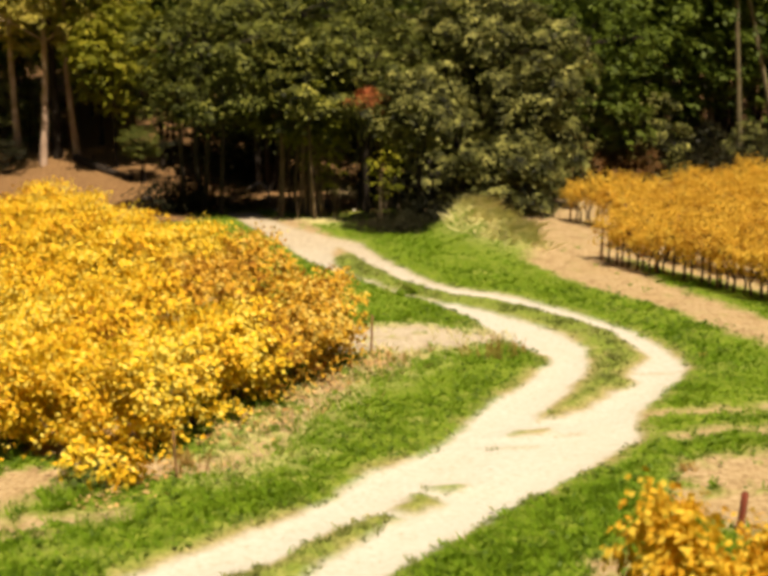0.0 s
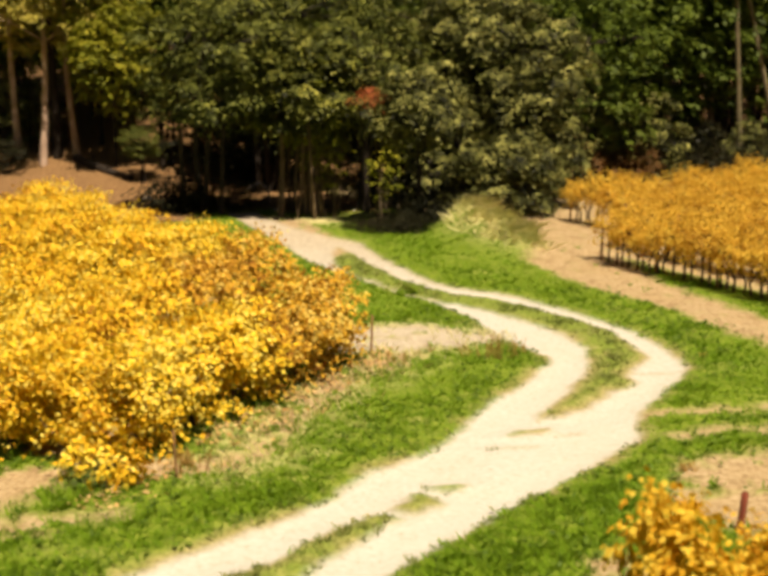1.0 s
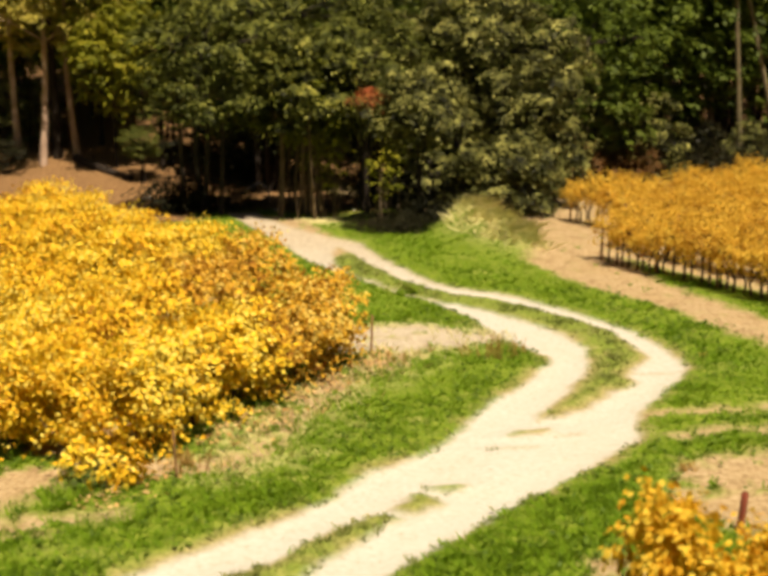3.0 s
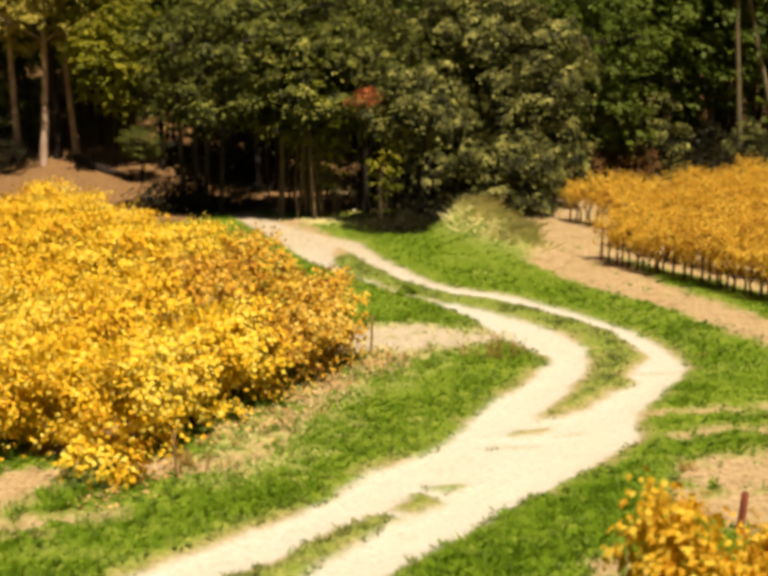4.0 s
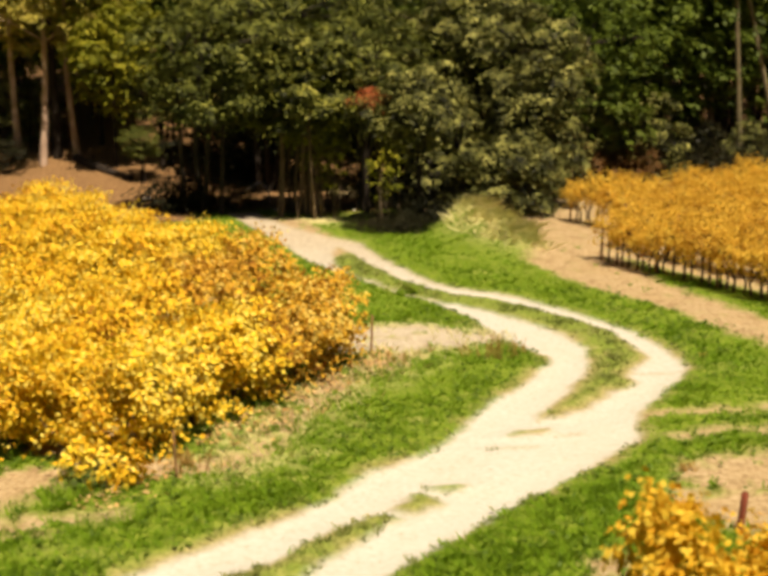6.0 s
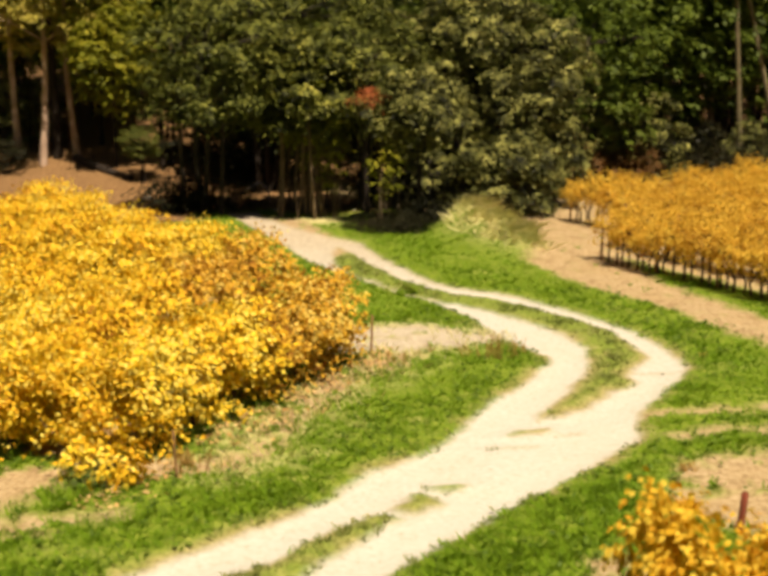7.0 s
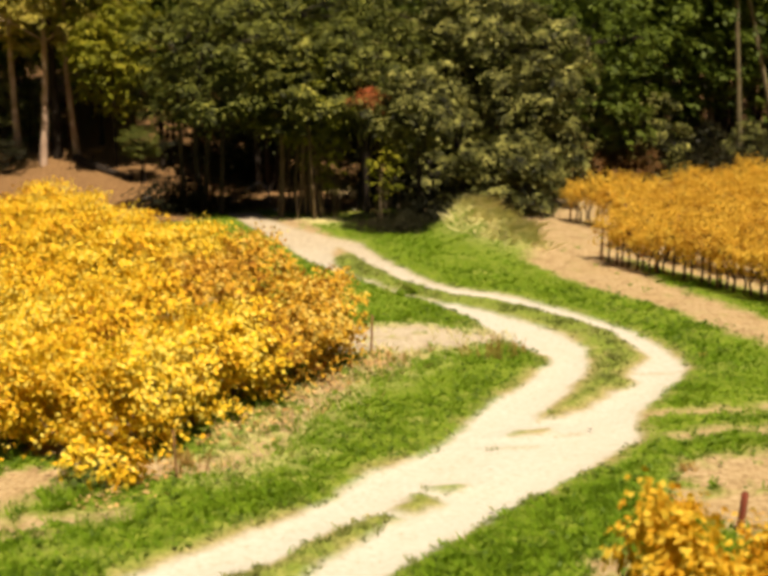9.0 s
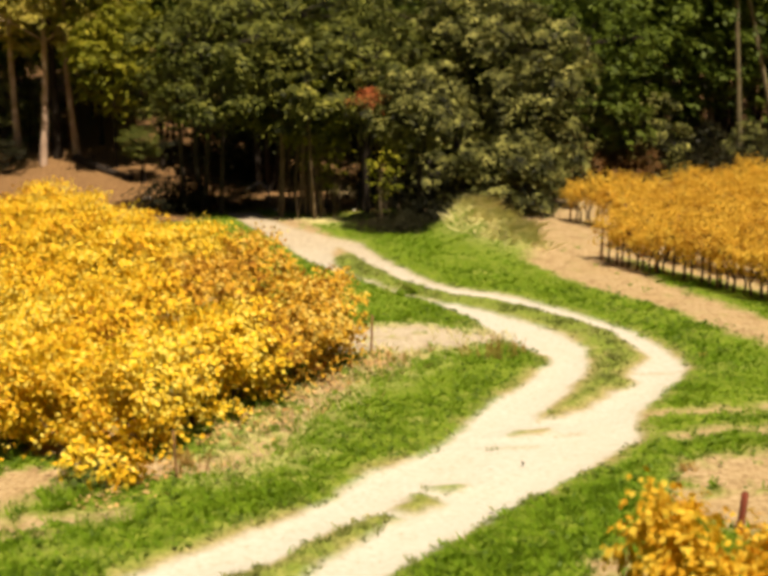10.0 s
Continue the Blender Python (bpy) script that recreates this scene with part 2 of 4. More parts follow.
def leaves(centres, facing, sizes, shape=OVAL_LEAF, shape_faces=OVAL_LEAF_FACES, rng=RNG):
    """Leaves at the centres, their upper sides towards facing, each turned at random."""
    n = len(centres)
    z = facing / np.maximum(np.linalg.norm(facing, axis=1, keepdims=True), 1e-6)
    r = rng.normal(size=(n, 3))
    x = np.cross(r, z)
    x /= np.maximum(np.linalg.norm(x, axis=1, keepdims=True), 1e-6)
    y = np.cross(z, x)
    s = sizes[:, None, None]
    t = shape[None]
    verts = centres[:, None] + s * (t[..., :1] * x[:, None] + t[..., 1:2] * y[:, None] + t[..., 2:] * z[:, None])
    k = len(shape)
    faces = shape_faces[None] + (np.arange(n) * k)[:, None, None]
    return verts.reshape(-1, 3), faces.reshape(-1, shape_faces.shape[1])


# ---- the plan: wheel ruts, bare soil, woods ----
# outlines on the plan: the worn track, the grass between its ruts, islands of grass on it
ROAD = [(-4.9, 40.4), (-3.95, 37.8), (-3.5, 36.3), (-2.86, 34.5), (-2.2, 32.6), (-1.64, 30.85), (-1.2, 29.8), (-0.75, 29.1), (-0.3, 28.15), (0.06, 27.4), (0.41, 26.65),
        (0.79, 26.25), (1.24, 25.3), (1.53, 24.6), (1.74, 23.8), (1.88, 23.25), (2.08, 22.55), (2.48, 21.65), (2.7, 21.3), (2.7, 21.05), (2.47, 20.5),
        (2.25, 19.85), (2.01, 19.3), (1.67, 18.75), (1.5, 18.4), (1.13, 17.45), (0.97, 16.9), (0.79, 16.45), (0.59, 16.1), (0.09, 15.5), (-0.17, 15.3),
        (-0.47, 14.7), (-0.52, 14.4), (-0.8, 14.15), (-1.12, 13.6), (-1.36, 13.35), (-1.75, 12.8), (-2.18, 12.4), (-3.9, 10.3), (-1.6, 9.7), (-0.11, 11.9),
        (0.32, 12.55), (0.58, 12.9), (1.02, 13.5), (1.21, 13.9), (1.7, 14.5), (2.17, 15.1), (2.57, 15.6), (2.84, 16.0), (3.04, 16.45), (3.29, 16.7),
        (3.38, 17.3), (3.44, 17.65), (3.56, 18.1), (3.93, 18.7), (4.39, 19.55), (4.63, 20.15), (4.76, 20.7), (4.76, 21.1), (4.69, 21.7), (4.57, 22.35),
        (4.44, 23.0), (4.2, 23.6), (3.88, 24.15), (3.42, 25.05), (3.11, 25.6), (2.7, 26.3), (2.25, 26.8), (1.78, 27.15), (1.3, 27.7), (0.91, 28.5),
        (0.61, 29.4), (0.29, 30.4), (-0.05, 31.5), (-0.35, 32.7), (-0.55, 34.0), (-1.21, 34.9), (-1.9, 35.7), (-2.65, 37.1), (-3.9, 40.4)]
MEDIAN = [(-1.17, 33.6), (-0.77, 32.4), (-0.27, 30.4), (0.17, 29.1), (0.58, 28.1), (0.98, 27.4), (1.36, 26.9), (1.74, 26.6), (2.12, 26.3), (2.45, 25.75), (2.8, 25.3),
          (3.1, 24.75), (3.33, 24.35), (3.59, 24.0), (3.8, 23.6), (4.01, 23.0), (4.17, 22.4), (4.29, 21.75), (4.32, 21.3), (4.2, 20.9), (3.97, 20.55), (3.8, 20.15),
          (3.83, 19.75), (3.65, 19.35), (3.37, 19.15), (3.27, 18.8), (3.07, 18.65), (2.9, 18.25), (2.64, 18.05), (2.47, 17.8), (2.23, 17.8), (2.09, 17.6), (2.19, 18.0),
          (2.42, 18.55), (2.62, 18.95), (2.79, 19.4), (3.03, 20.05), (3.17, 20.5), (3.3, 21.1), (3.37, 21.7), (3.29, 22.2), (3.13, 22.8), (2.97, 23.3), (2.7, 23.65),
          (2.34, 24.45), (2.0, 24.85), (1.8, 25.3), (1.17, 26.0), (0.66, 26.4), (0.47, 26.7), (0.14, 27.4), (-0.22, 28.3), (-0.8, 29.2), (-1.1, 30.2), (-1.2, 31.7), (-1.28, 32.8)]
ISLANDS = [[(0.49, 14.77), (0.69, 14.86), (0.97, 14.9), (0.94, 14.79), (0.73, 14.67), (0.54, 14.73)],
           [(0.06, 14.09), (0.2, 14.29), (0.37, 14.56), (0.59, 14.44), (0.71, 14.23), (0.52, 14.12), (0.43, 13.93), (0.25, 13.94)],
           [(-2.6, 10.9), (-1.5, 12.15), (-1.08, 12.5), (-0.82, 13.0), (-0.49, 13.45), (-0.05, 13.88), (0.24, 13.75), (-0.05, 13.53), (-0.12, 13.25), (-0.42, 12.8),
            (-0.6, 12.55), (-0.73, 12.2), (-1.6, 10.7)],
           [(1.6, 16.85), (1.75, 17.12), (2.0, 17.15), (2.22, 17.3), (2.24, 17.1), (2.0, 16.95), (1.8, 16.86)]]
SIDE_TRACK = [(3.5, 17.8, 0.1), (4.05, 17.98, 0.16), (4.6, 17.95, 0.14), (5.4, 18.15, 0.16), (7.0, 18.5, 0.2)]
SIDE_TRACK_NEAR = [(3.85, 16.75, 0.06), (4.17, 17.0, 0.12), (4.54, 17.15, 0.16), (5.2, 17.1, 0.2), (7.0, 17.4, 0.25)]
STREAKS = [[(1.4, 16.36, 0.02), (1.92, 16.5, 0.04)], [(2.25, 16.95, 0.02), (2.6, 17.05, 0.03)], [(3.3, 20.25, 0.02), (4.5, 20.3, 0.03)]]
# bare soil
BARE = [[(4.6, 41.0, 0.5), (4.75, 37.0, 0.8), (4.75, 33.5, 0.95), (4.45, 30.6, 1.15), (5.0, 27.9, 0.9), (5.85, 25.6, 0.62), (6.5, 23.6, 0.7), (7.4, 21.6, 0.8), (9, 18, 0.9)],
        [(-3.4, 38.8, 0.7), (-2.0, 35.2, 0.6), (-1.3, 32.4, 0.5)],
        [(-0.6, 22.4, 0.95), (0.6, 22.5, 0.95), (1.5, 22.5, 0.5)],
        [(0.3, 21.2, 0.2), (-0.75, 19.6, 0.32), (-1.15, 17.9, 0.32), (-1.5, 16.3, 0.3), (-1.9, 15.6, 0.28)],
        [(-2.95, 13.75, 0.15), (-3.4, 13.5, 0.32), (-4.6, 13.2, 0.5)], [(-1.8, 15.45, 0.2), (-2.6, 15.4, 0.32), (-3.3, 15.3, 0.3)],
        [(3.9, 15.1, 0.5), (4.8, 15.2, 0.95), (6.5, 15.6, 0.95)], [(3.65, 14.2, 0.6), (5.0, 13.6, 1.4)], [(2.2, 12.3, 0.22), (2.5, 11.7, 0.35)]]
VINE_ROW = Vector((-0.397, -0.918))
VINE_SIDE = Vector((-0.918, 0.397))
VINE_END = Vector((-0.80, 21.05))


def reach(x, y, line):
    """How far each place lies inside (below 0) or outside a line with half widths."""
    best = np.full(np.shape(x), 1e9)
    for (ax, ay, aw), (bx, by, bw) in zip(line, line[1:]):
        dx, dy = bx - ax, by - ay
        t = np.clip(((x - ax) * dx + (y - ay) * dy) / (dx * dx + dy * dy), 0, 1)
        best = np.minimum(best, np.hypot(x - ax - t * dx, y - ay - t * dy) - (aw + t * (bw - aw)))
    return best


def inside_of(x, y, outline):
    """Distance to a closed outline, below 0 within it."""
    x, y = np.asarray(x, float), np.asarray(y, float)
    best, within = np.full(np.shape(x), 1e9), np.zeros(np.shape(x), bool)
    for (ax, ay), (bx, by) in zip(outline, outline[1:] + outline[:1]):
        dx, dy = bx - ax, by - ay
        t = np.clip(((x - ax) * dx + (y - ay) * dy) / (dx * dx + dy * dy), 0, 1)
        best = np.minimum(best, (x - ax - t * dx) ** 2 + (y - ay - t * dy) ** 2)
        if ay != by:
            within ^= ((ay > y) != (by > y)) & (x < ax + (y - ay) * dx / dy)
    return np.where(within, -1, 1) * np.sqrt(best)


def grass_strips(x, y):
    """Below 0 on the strips and islands of grass that the wheels leave."""
    return np.minimum.reduce([inside_of(x, y, o) for o in (MEDIAN, *ISLANDS)])


def worn_track(x, y):
    """Below 0 where wheels have worn the ground bare."""
    return np.maximum(inside_of(x, y, ROAD), -grass_strips(x, y))


def edge(d, soft):
    return np.clip(0.5 - d / soft, 0, 1)


def plan(x, y):
    """track, bare, litter (0 to 1) at places of the plan."""
    ragged = (fractal(x, y, 2.2, 11) - 0.5) * 0.5 + (fractal(x, y, 9.0, 12, 2) - 0.5) * 0.22
    d = worn_track(x, y) + ragged * 0.28
    track = edge(d, 0.14)
    worn_far = track * np.clip((y - 26) / 9, 0, 1) * 0.55
    side = np.minimum(reach(x, y, SIDE_TRACK), reach(x, y, SIDE_TRACK_NEAR)) + ragged * 0.9
    b = np.minimum.reduce([reach(x, y, l) for l in BARE[1:]]) + ragged * 1.3
    mottle = np.clip((fractal(x, y, 3.5, 33) - 0.22) * 6, 0, 1)
    bare = np.maximum(edge(b, 0.3) * mottle, edge(reach(x, y, BARE[0]) + ragged * 0.9, 0.35) * (0.72 + 0.28 * mottle))
    bare = np.maximum(bare, edge(side, 0.25) * 0.85)
    bare, track = np.maximum(bare, (worn_far > 0) * track), track - worn_far
    margin = edge(d - 0.15, 0.3) * np.clip((fractal(x, y, 1.4, 35) - 0.36) * 5, 0, 1) * edge(y - 24, 4)
    bare = np.maximum(bare, 0.75 * margin)
    track = track * (1 - 0.5 * np.maximum.reduce([edge(reach(x, y, l) + ragged * 0.2, 0.2) for l in STREAKS]))
    inside = (x - VINE_END.x) * VINE_SIDE.x + (y - VINE_END.y) * VINE_SIDE.y
    along = (x - VINE_END.x) * VINE_ROW.x + (y - VINE_END.y) * VINE_ROW.y
    between = edge(-(inside - 0.2), 0.6) * edge(-(along + np.minimum(0.95 * np.maximum(inside, 0), 8.6) + 0.3), 0.8) * edge(inside - 16, 1.0) * edge(along - 8.2, 0.6)
    bare = np.maximum(bare, between * (fractal(x, y, 1.5, 31) > 0.45))
    right = edge(-((x - 5.9) * 0.89 + (y - 30.5) * 0.455), 0.6) * edge(y - 47, 3) * edge(19.5 - y, 2)
    bare = np.maximum(bare, right * (0.62 + 0.38 * mottle))
    litter = edge(39.6 + 0.12 * np.abs(x + 1) + (fractal(x, y, 0.6, 41) - 0.5) * 3 - y, 1.2) * (1 - right)
    litter = np.maximum(litter, edge(37.5 - y, 1.0) * edge(x + 5.2 + (fractal(x, y, 0.7, 42) - 0.5), 0.8))
    track = np.maximum(track, 0.5 * edge(reach(x, y, BARE[2]) + ragged, 0.5) * mottle)
    litter = litter * (1 - np.exp(-(((x - 4.4) / 1.0) ** 2 + ((y - 42.0) / 2.0) ** 2)))
    return track, bare, np.clip(litter, 0, 1)


def dry_patch(x, y):
    """0 to 1: where the turf of the bank and of the vine headland is bleached."""
    bank = np.exp(-(((x - 2.25 - (36.8 - y) * 0.255) / 0.7) ** 2 + ((y - 35.2) / 2.8) ** 2))
    head = edge(np.minimum(reach(x, y, BARE[3]) - 0.6, reach(x, y, BARE[2]) - 0.4), 0.6) * np.clip((fractal(x, y, 1.6, 85) - 0.3) * 4, 0, 1)
    spur = np.exp(-(((x + 1.9) / 1.0) ** 2 + ((y - 38.1) / 1.0) ** 2))
    return np.clip(np.maximum.reduce([bank * 1.1, spur, head * 0.5, 0.1 * edge(grass_strips(x, y), 0.2)]), 0, 1)


def height(x, y):
    x, y = np.asarray(x, float), np.asarray(y, float)
    h = (fractal(x, y, 0.35, 51) - 0.5) * 0.12
    crest = np.clip((36.8 - y) / 5.3, -0.4, 1.2)
    h = h + (0.08 + 0.58 * (1 - np.clip(crest, 0, 1))) * np.exp(-(((x - 2.2 - 1.35 * crest) / np.where(x > 2.2 + 1.35 * crest, 1.5, 0.8)) ** 2)) * edge(y - 38.0, 2.0) * edge(31.2 - y, 2.0)
    h = h + 0.06 * edge(-(reach(x, y, BARE[0]) * -1 + 0.3), 1.6)
    h = h - 0.05 * edge(worn_track(x, y), 0.5)
    rise = np.clip((9.5 - y) / 9.0, 0, 1)
    h = h + 3.3 * rise * rise * (3 - 2 * rise)
    far = np.maximum(y - 46, 0)
    slope = np.minimum(np.maximum(y - 43.5, 0), 12) * np.clip((-4.5 - x) / 4, 0, 1)
    knoll = np.clip((x - 11.5) / 3, 0, 1) * np.clip(y - 48.5, 0, 9) * 0.03
    return h + np.minimum(far, 60) * 0.06 + slope * 0.19 + knoll


def floor_at(x, y):
    return float(height(np.array([x]), np.array([y]))[0])


def stretched(lo, hi, step, out_lo, out_hi, growth=1.35):
    """Even steps from lo to hi, then ever longer ones to the outer ends."""
    mid = list(np.arange(lo, hi + step / 2, step))
    s, a = step, hi
    while a < out_hi:
        s *= growth
        a += s
        mid.append(a)
    s, a, low = step, lo, []
    while a > out_lo:
        s *= growth
        a -= s
        low.append(a)
    return np.array(low[::-1] + mid)


def ground():
    xs = stretched(-6.0, 7.0, 0.075, -900, 900)
    ys = np.concatenate([stretched(10.0, 27.0, 0.075, -600, 0), stretched(27.15, 50, 0.15, 0, 1500)])
    ys = np.unique(np.round(ys[ys < 1600], 4))
    ys = np.concatenate([ys[ys < 10], ys[(ys >= 10)]])
    ys = ys[np.concatenate([[True], np.diff(ys) > 0.03])]
    gx, gy = np.meshgrid(xs, ys)
    x, y = gx.ravel(), gy.ravel()
    track, bare, litter = plan(x, y)
    z = height(x, y)
    z = z + (1 - track) * (1 - bare) * 0.035 + (fractal(x, y, 6.0, 61, 3) - 0.5) * 0.03
    w = len(xs)
    i = (np.arange(len(ys) - 1)[:, None] * w + np.arange(w - 1)[None]).ravel()
    me = raw_mesh("ground", np.stack([x, y, z], 1), np.stack([i, i + 1, i + 1 + w, i + w], 1), smooth=True)
    for name, values in (("track", track), ("bare", bare), ("litter", litter), ("dry", dry_patch(x, y))):
        a = me.attributes.new(name, "FLOAT", "POINT")
        a.data.foreach_set("value", values.astype(np.float32))
    tagged(mesh_part("ground", me, M_GROUND), "grassy ground with a pale rutted limestone track and bare tan soil", "ground", kind="structure")


ground()


def blades(x, y, tall, wide, lean=0.6, rng=RNG, heading=None):
    """One bent blade at each place: four verts, two triangles."""
    n = len(x)
    base = np.stack([x, y, height(x, y) + 0.01], 1)
    a = rng.uniform(0, 2 * np.pi, n) if heading is None else heading - np.pi / 2 + rng.normal(0, 0.4, n)
    across = np.stack([np.cos(a), np.sin(a), np.zeros(n)], 1) * wide[:, None]
    out = np.stack([-np.sin(a), np.cos(a), np.zeros(n)], 1) * (rng.uniform(0.1, 1, n) * lean * tall)[:, None]
    up = np.array([0, 0, 1.0])[None] * tall[:, None]
    verts = np.stack([base - across * 0.35, base + across * 0.35, base + out * 0.35 + up * 0.6 + across * 0.5, base + out + up], 1)
    f = np.array([(0, 1, 2), (0, 2, 3)])[None] + (np.arange(n) * 4)[:, None, None]
    return verts.reshape(-1, 3), f.reshape(-1, 3)


def scatter(n, x0, x1, y0, y1, rng=RNG):
    return rng.uniform(x0, x1, n), rng.uniform(y0, y1, n)


def turf():
    """Tufts of short grass on the verges and between the ruts, thinning towards bare soil."""
    heaps = {False: [], True: []}
    for n, box, low, high, wide, per, r in ((26000, (-5, 6.2, 10.8, 20), 0.04, 0.095, 0.013, 8, 0.06), (15000, (-3.5, 8, 20, 28), 0.04, 0.10, 0.019, 7, 0.08),
                                            (17000, (-6.5, 9, 28, 41), 0.04, 0.11, 0.022, 7, 0.10)):
        x, y = scatter(n, *box)
        track, bare, litter = plan(x, y)
        lush = fractal(x, y, 1.2, 71)
        sparse = np.where((x < 0.2) & (x > -2.6) & (y > 15) & (y < 21.5), 1.5 * np.clip(fractal(x, y, 0.9, 73) - 0.36, 0.01, 1), 0.004)
        keep = RNG.uniform(0, 1, n) < (1 - track) * np.clip(1 - 1.25 * np.sqrt(bare), sparse, 1) * (1 - litter) * (0.4 + 0.95 * lush)
        keep &= (np.abs(x) < 0.31 * y + 0.5) & ~((dry_patch(x, y) > 0.45) & (x < 0) & (y > 34))
        x, y, lush = x[keep], y[keep], lush[keep]
        between = worn_track(x, y)
        worn = np.clip(0.62 + between * 0.9, 0.62, 1)
        tall = RNG.uniform(low, high, len(x)) * (0.35 + 1.2 * lush) * worn * (1 + 0.55 * np.clip((15 - y) / 2, 0, 1))
        size = RNG.uniform(0.7, 1.3, len(x))
        dull = np.minimum(between - 0.12, grass_strips(x, y) - 0.1) + RNG.normal(0, 0.1, len(x)) < 0
        for poor in (False, True):
            pick = dull == poor
            tx, ty = np.repeat(x[pick], per), np.repeat(y[pick], per)
            a = RNG.uniform(0, 2 * np.pi, len(tx))
            d = r * np.repeat(size[pick], per) * RNG.uniform(0, 1, len(tx)) ** 0.7
            heaps[poor].append(blades(tx + np.cos(a) * d, ty + np.sin(a) * d, np.repeat(tall[pick], per) * RNG.uniform(0.6, 1.1, len(tx)),
                                      wide * RNG.uniform(0.7, 1.5, len(tx)), 1.1, heading=a))
    for poor, mat, label in ((False, M_GRASS, "short bright green turf and low weeds along the track"), (True, M_WORN, "worn olive turf between and beside the wheel ruts")):
        starts = np.cumsum([0] + [len(v) for v, f in heaps[poor]])
        me = raw_mesh("turf", np.concatenate([v for v, f in heaps[poor]]), np.concatenate([f + o for (v, f), o in zip(heaps[poor], starts)]))
        tagged(mesh_part("turf", me, mat), label, "grass", kind="stuff")


turf()


def dry_bank():
    """Tall bleached grass on the little bank at the wood's edge."""
    n = 34000
    x, y = scatter(n, 0.8, 5.0, 31.0, 41.0)
    d = ((x - 2.25 - (36.8 - y) * 0.255) / 0.85) ** 2 + ((y - 35.2) / 3.9) ** 2
    keep = RNG.uniform(0, 1, n) < np.clip(1.1 - d, 0, 1) * np.clip(fractal(x, y, 0.9, 83) * 3.2 - 0.8, 0.08, 0.8)
    x, y = x[keep], y[keep]
    v, f = blades(x, y, RNG.uniform(0.07, 0.30, len(x)) * (0.35 + fractal(x, y, 0.8, 84)), 0.026 * RNG.uniform(0.5, 1.4, len(x)), 3.2,
                  heading=RNG.normal(0.7, 0.6, len(x)))
    tagged(mesh_part("dry_grass", raw_mesh("dry_grass", v, f), M_DRY), "tall bleached dry grass on a low bank", "grass", kind="stuff")
    n = 8000
    x, y = scatter(n, -3.2, 2.2, 14.0, 23.0)
    b = np.minimum(reach(x, y, BARE[2]), reach(x, y, BARE[3]))
    keep = RNG.uniform(0, 1, n) < np.clip(1.0 - np.abs(b) * 1.4, 0, 1) * (fractal(x, y, 1.6, 81) > 0.42)
    x, y = x[keep], y[keep]
    v, f = blades(x, y, RNG.uniform(0.03, 0.16, len(x)), 0.012 * RNG.uniform(0.6, 1.6, len(x)), 1.2)
    tagged(mesh_part("dry_grass", raw_mesh("dry_grass", v, f), M_DRY), "sparse straw-coloured dry grass beside the vines", "grass", kind="stuff")


dry_bank()


def verge_details():
    """Broad dark weed leaves that double as shadow flecks in the turf, and vine leaves fallen along the foot of the
    first row.
    """
    n = 5200
    x, y = scatter(n, -5, 6.5, 11.0, 27.0)
    track, bare, litter = plan(x, y)
    keep = RNG.uniform(0, 1, n) < (track < 0.02) * (1 - bare) * (grass_strips(x, y) > 0.15) * np.clip(fractal(x, y, 0.8, 91) * 3 - 1.0, 0, 1)
    keep &= np.abs(x) < 0.30 * y + 0.3
    x, y = np.repeat(x[keep], 6), np.repeat(y[keep], 6)
    a = RNG.uniform(0, 2 * np.pi, len(x))
    d = RNG.uniform(0.01, 0.06, len(x))
    c = np.stack([x + np.cos(a) * d, y + np.sin(a) * d, height(x, y) + 0.035 + RNG.uniform(0.02, 0.08, len(x))], 1)
    up = np.stack([np.cos(a) * 0.5, np.sin(a) * 0.5, np.ones(len(x))], 1) + RNG.normal(0, 0.4, (len(x), 3))
    v, f = leaves(c, up, RNG.uniform(0.035, 0.075, len(x)))
    tagged(mesh_part("broadleaf_weeds", raw_mesh("broadleaf_weeds", v, f), M_ROSETTE), "dark green broad-leaved weeds doubling as turf shadow flecks", "weeds", kind="stuff")
    n = 1100
    along, side = RNG.uniform(-0.8, 7.6, n), -0.35 - np.abs(RNG.normal(0, 0.38, n))
    x = VINE_END.x + VINE_ROW.x * along + VINE_SIDE.x * side
    y = VINE_END.y + VINE_ROW.y * along + VINE_SIDE.y * side
    keep = fractal(x, y, 1.5, 93) > 0.45
    x, y = x[keep], y[keep]
    c = np.stack([x, y, height(x, y) + RNG.uniform(0.04, 0.08, len(x))], 1)
    v, f = leaves(c, np.array([[0, 0, 1.0]]) + RNG.normal(0, 0.3, c.shape), RNG.uniform(0.035, 0.07, len(c)), VINE_LEAF, VINE_LEAF_FACES)
    tagged(mesh_part("fallen_leaves", raw_mesh("fallen_leaves", v, f), M_FALLEN), "tan and orange vine leaves fallen on the ground", "leaves", kind="stuff")


verge_details()


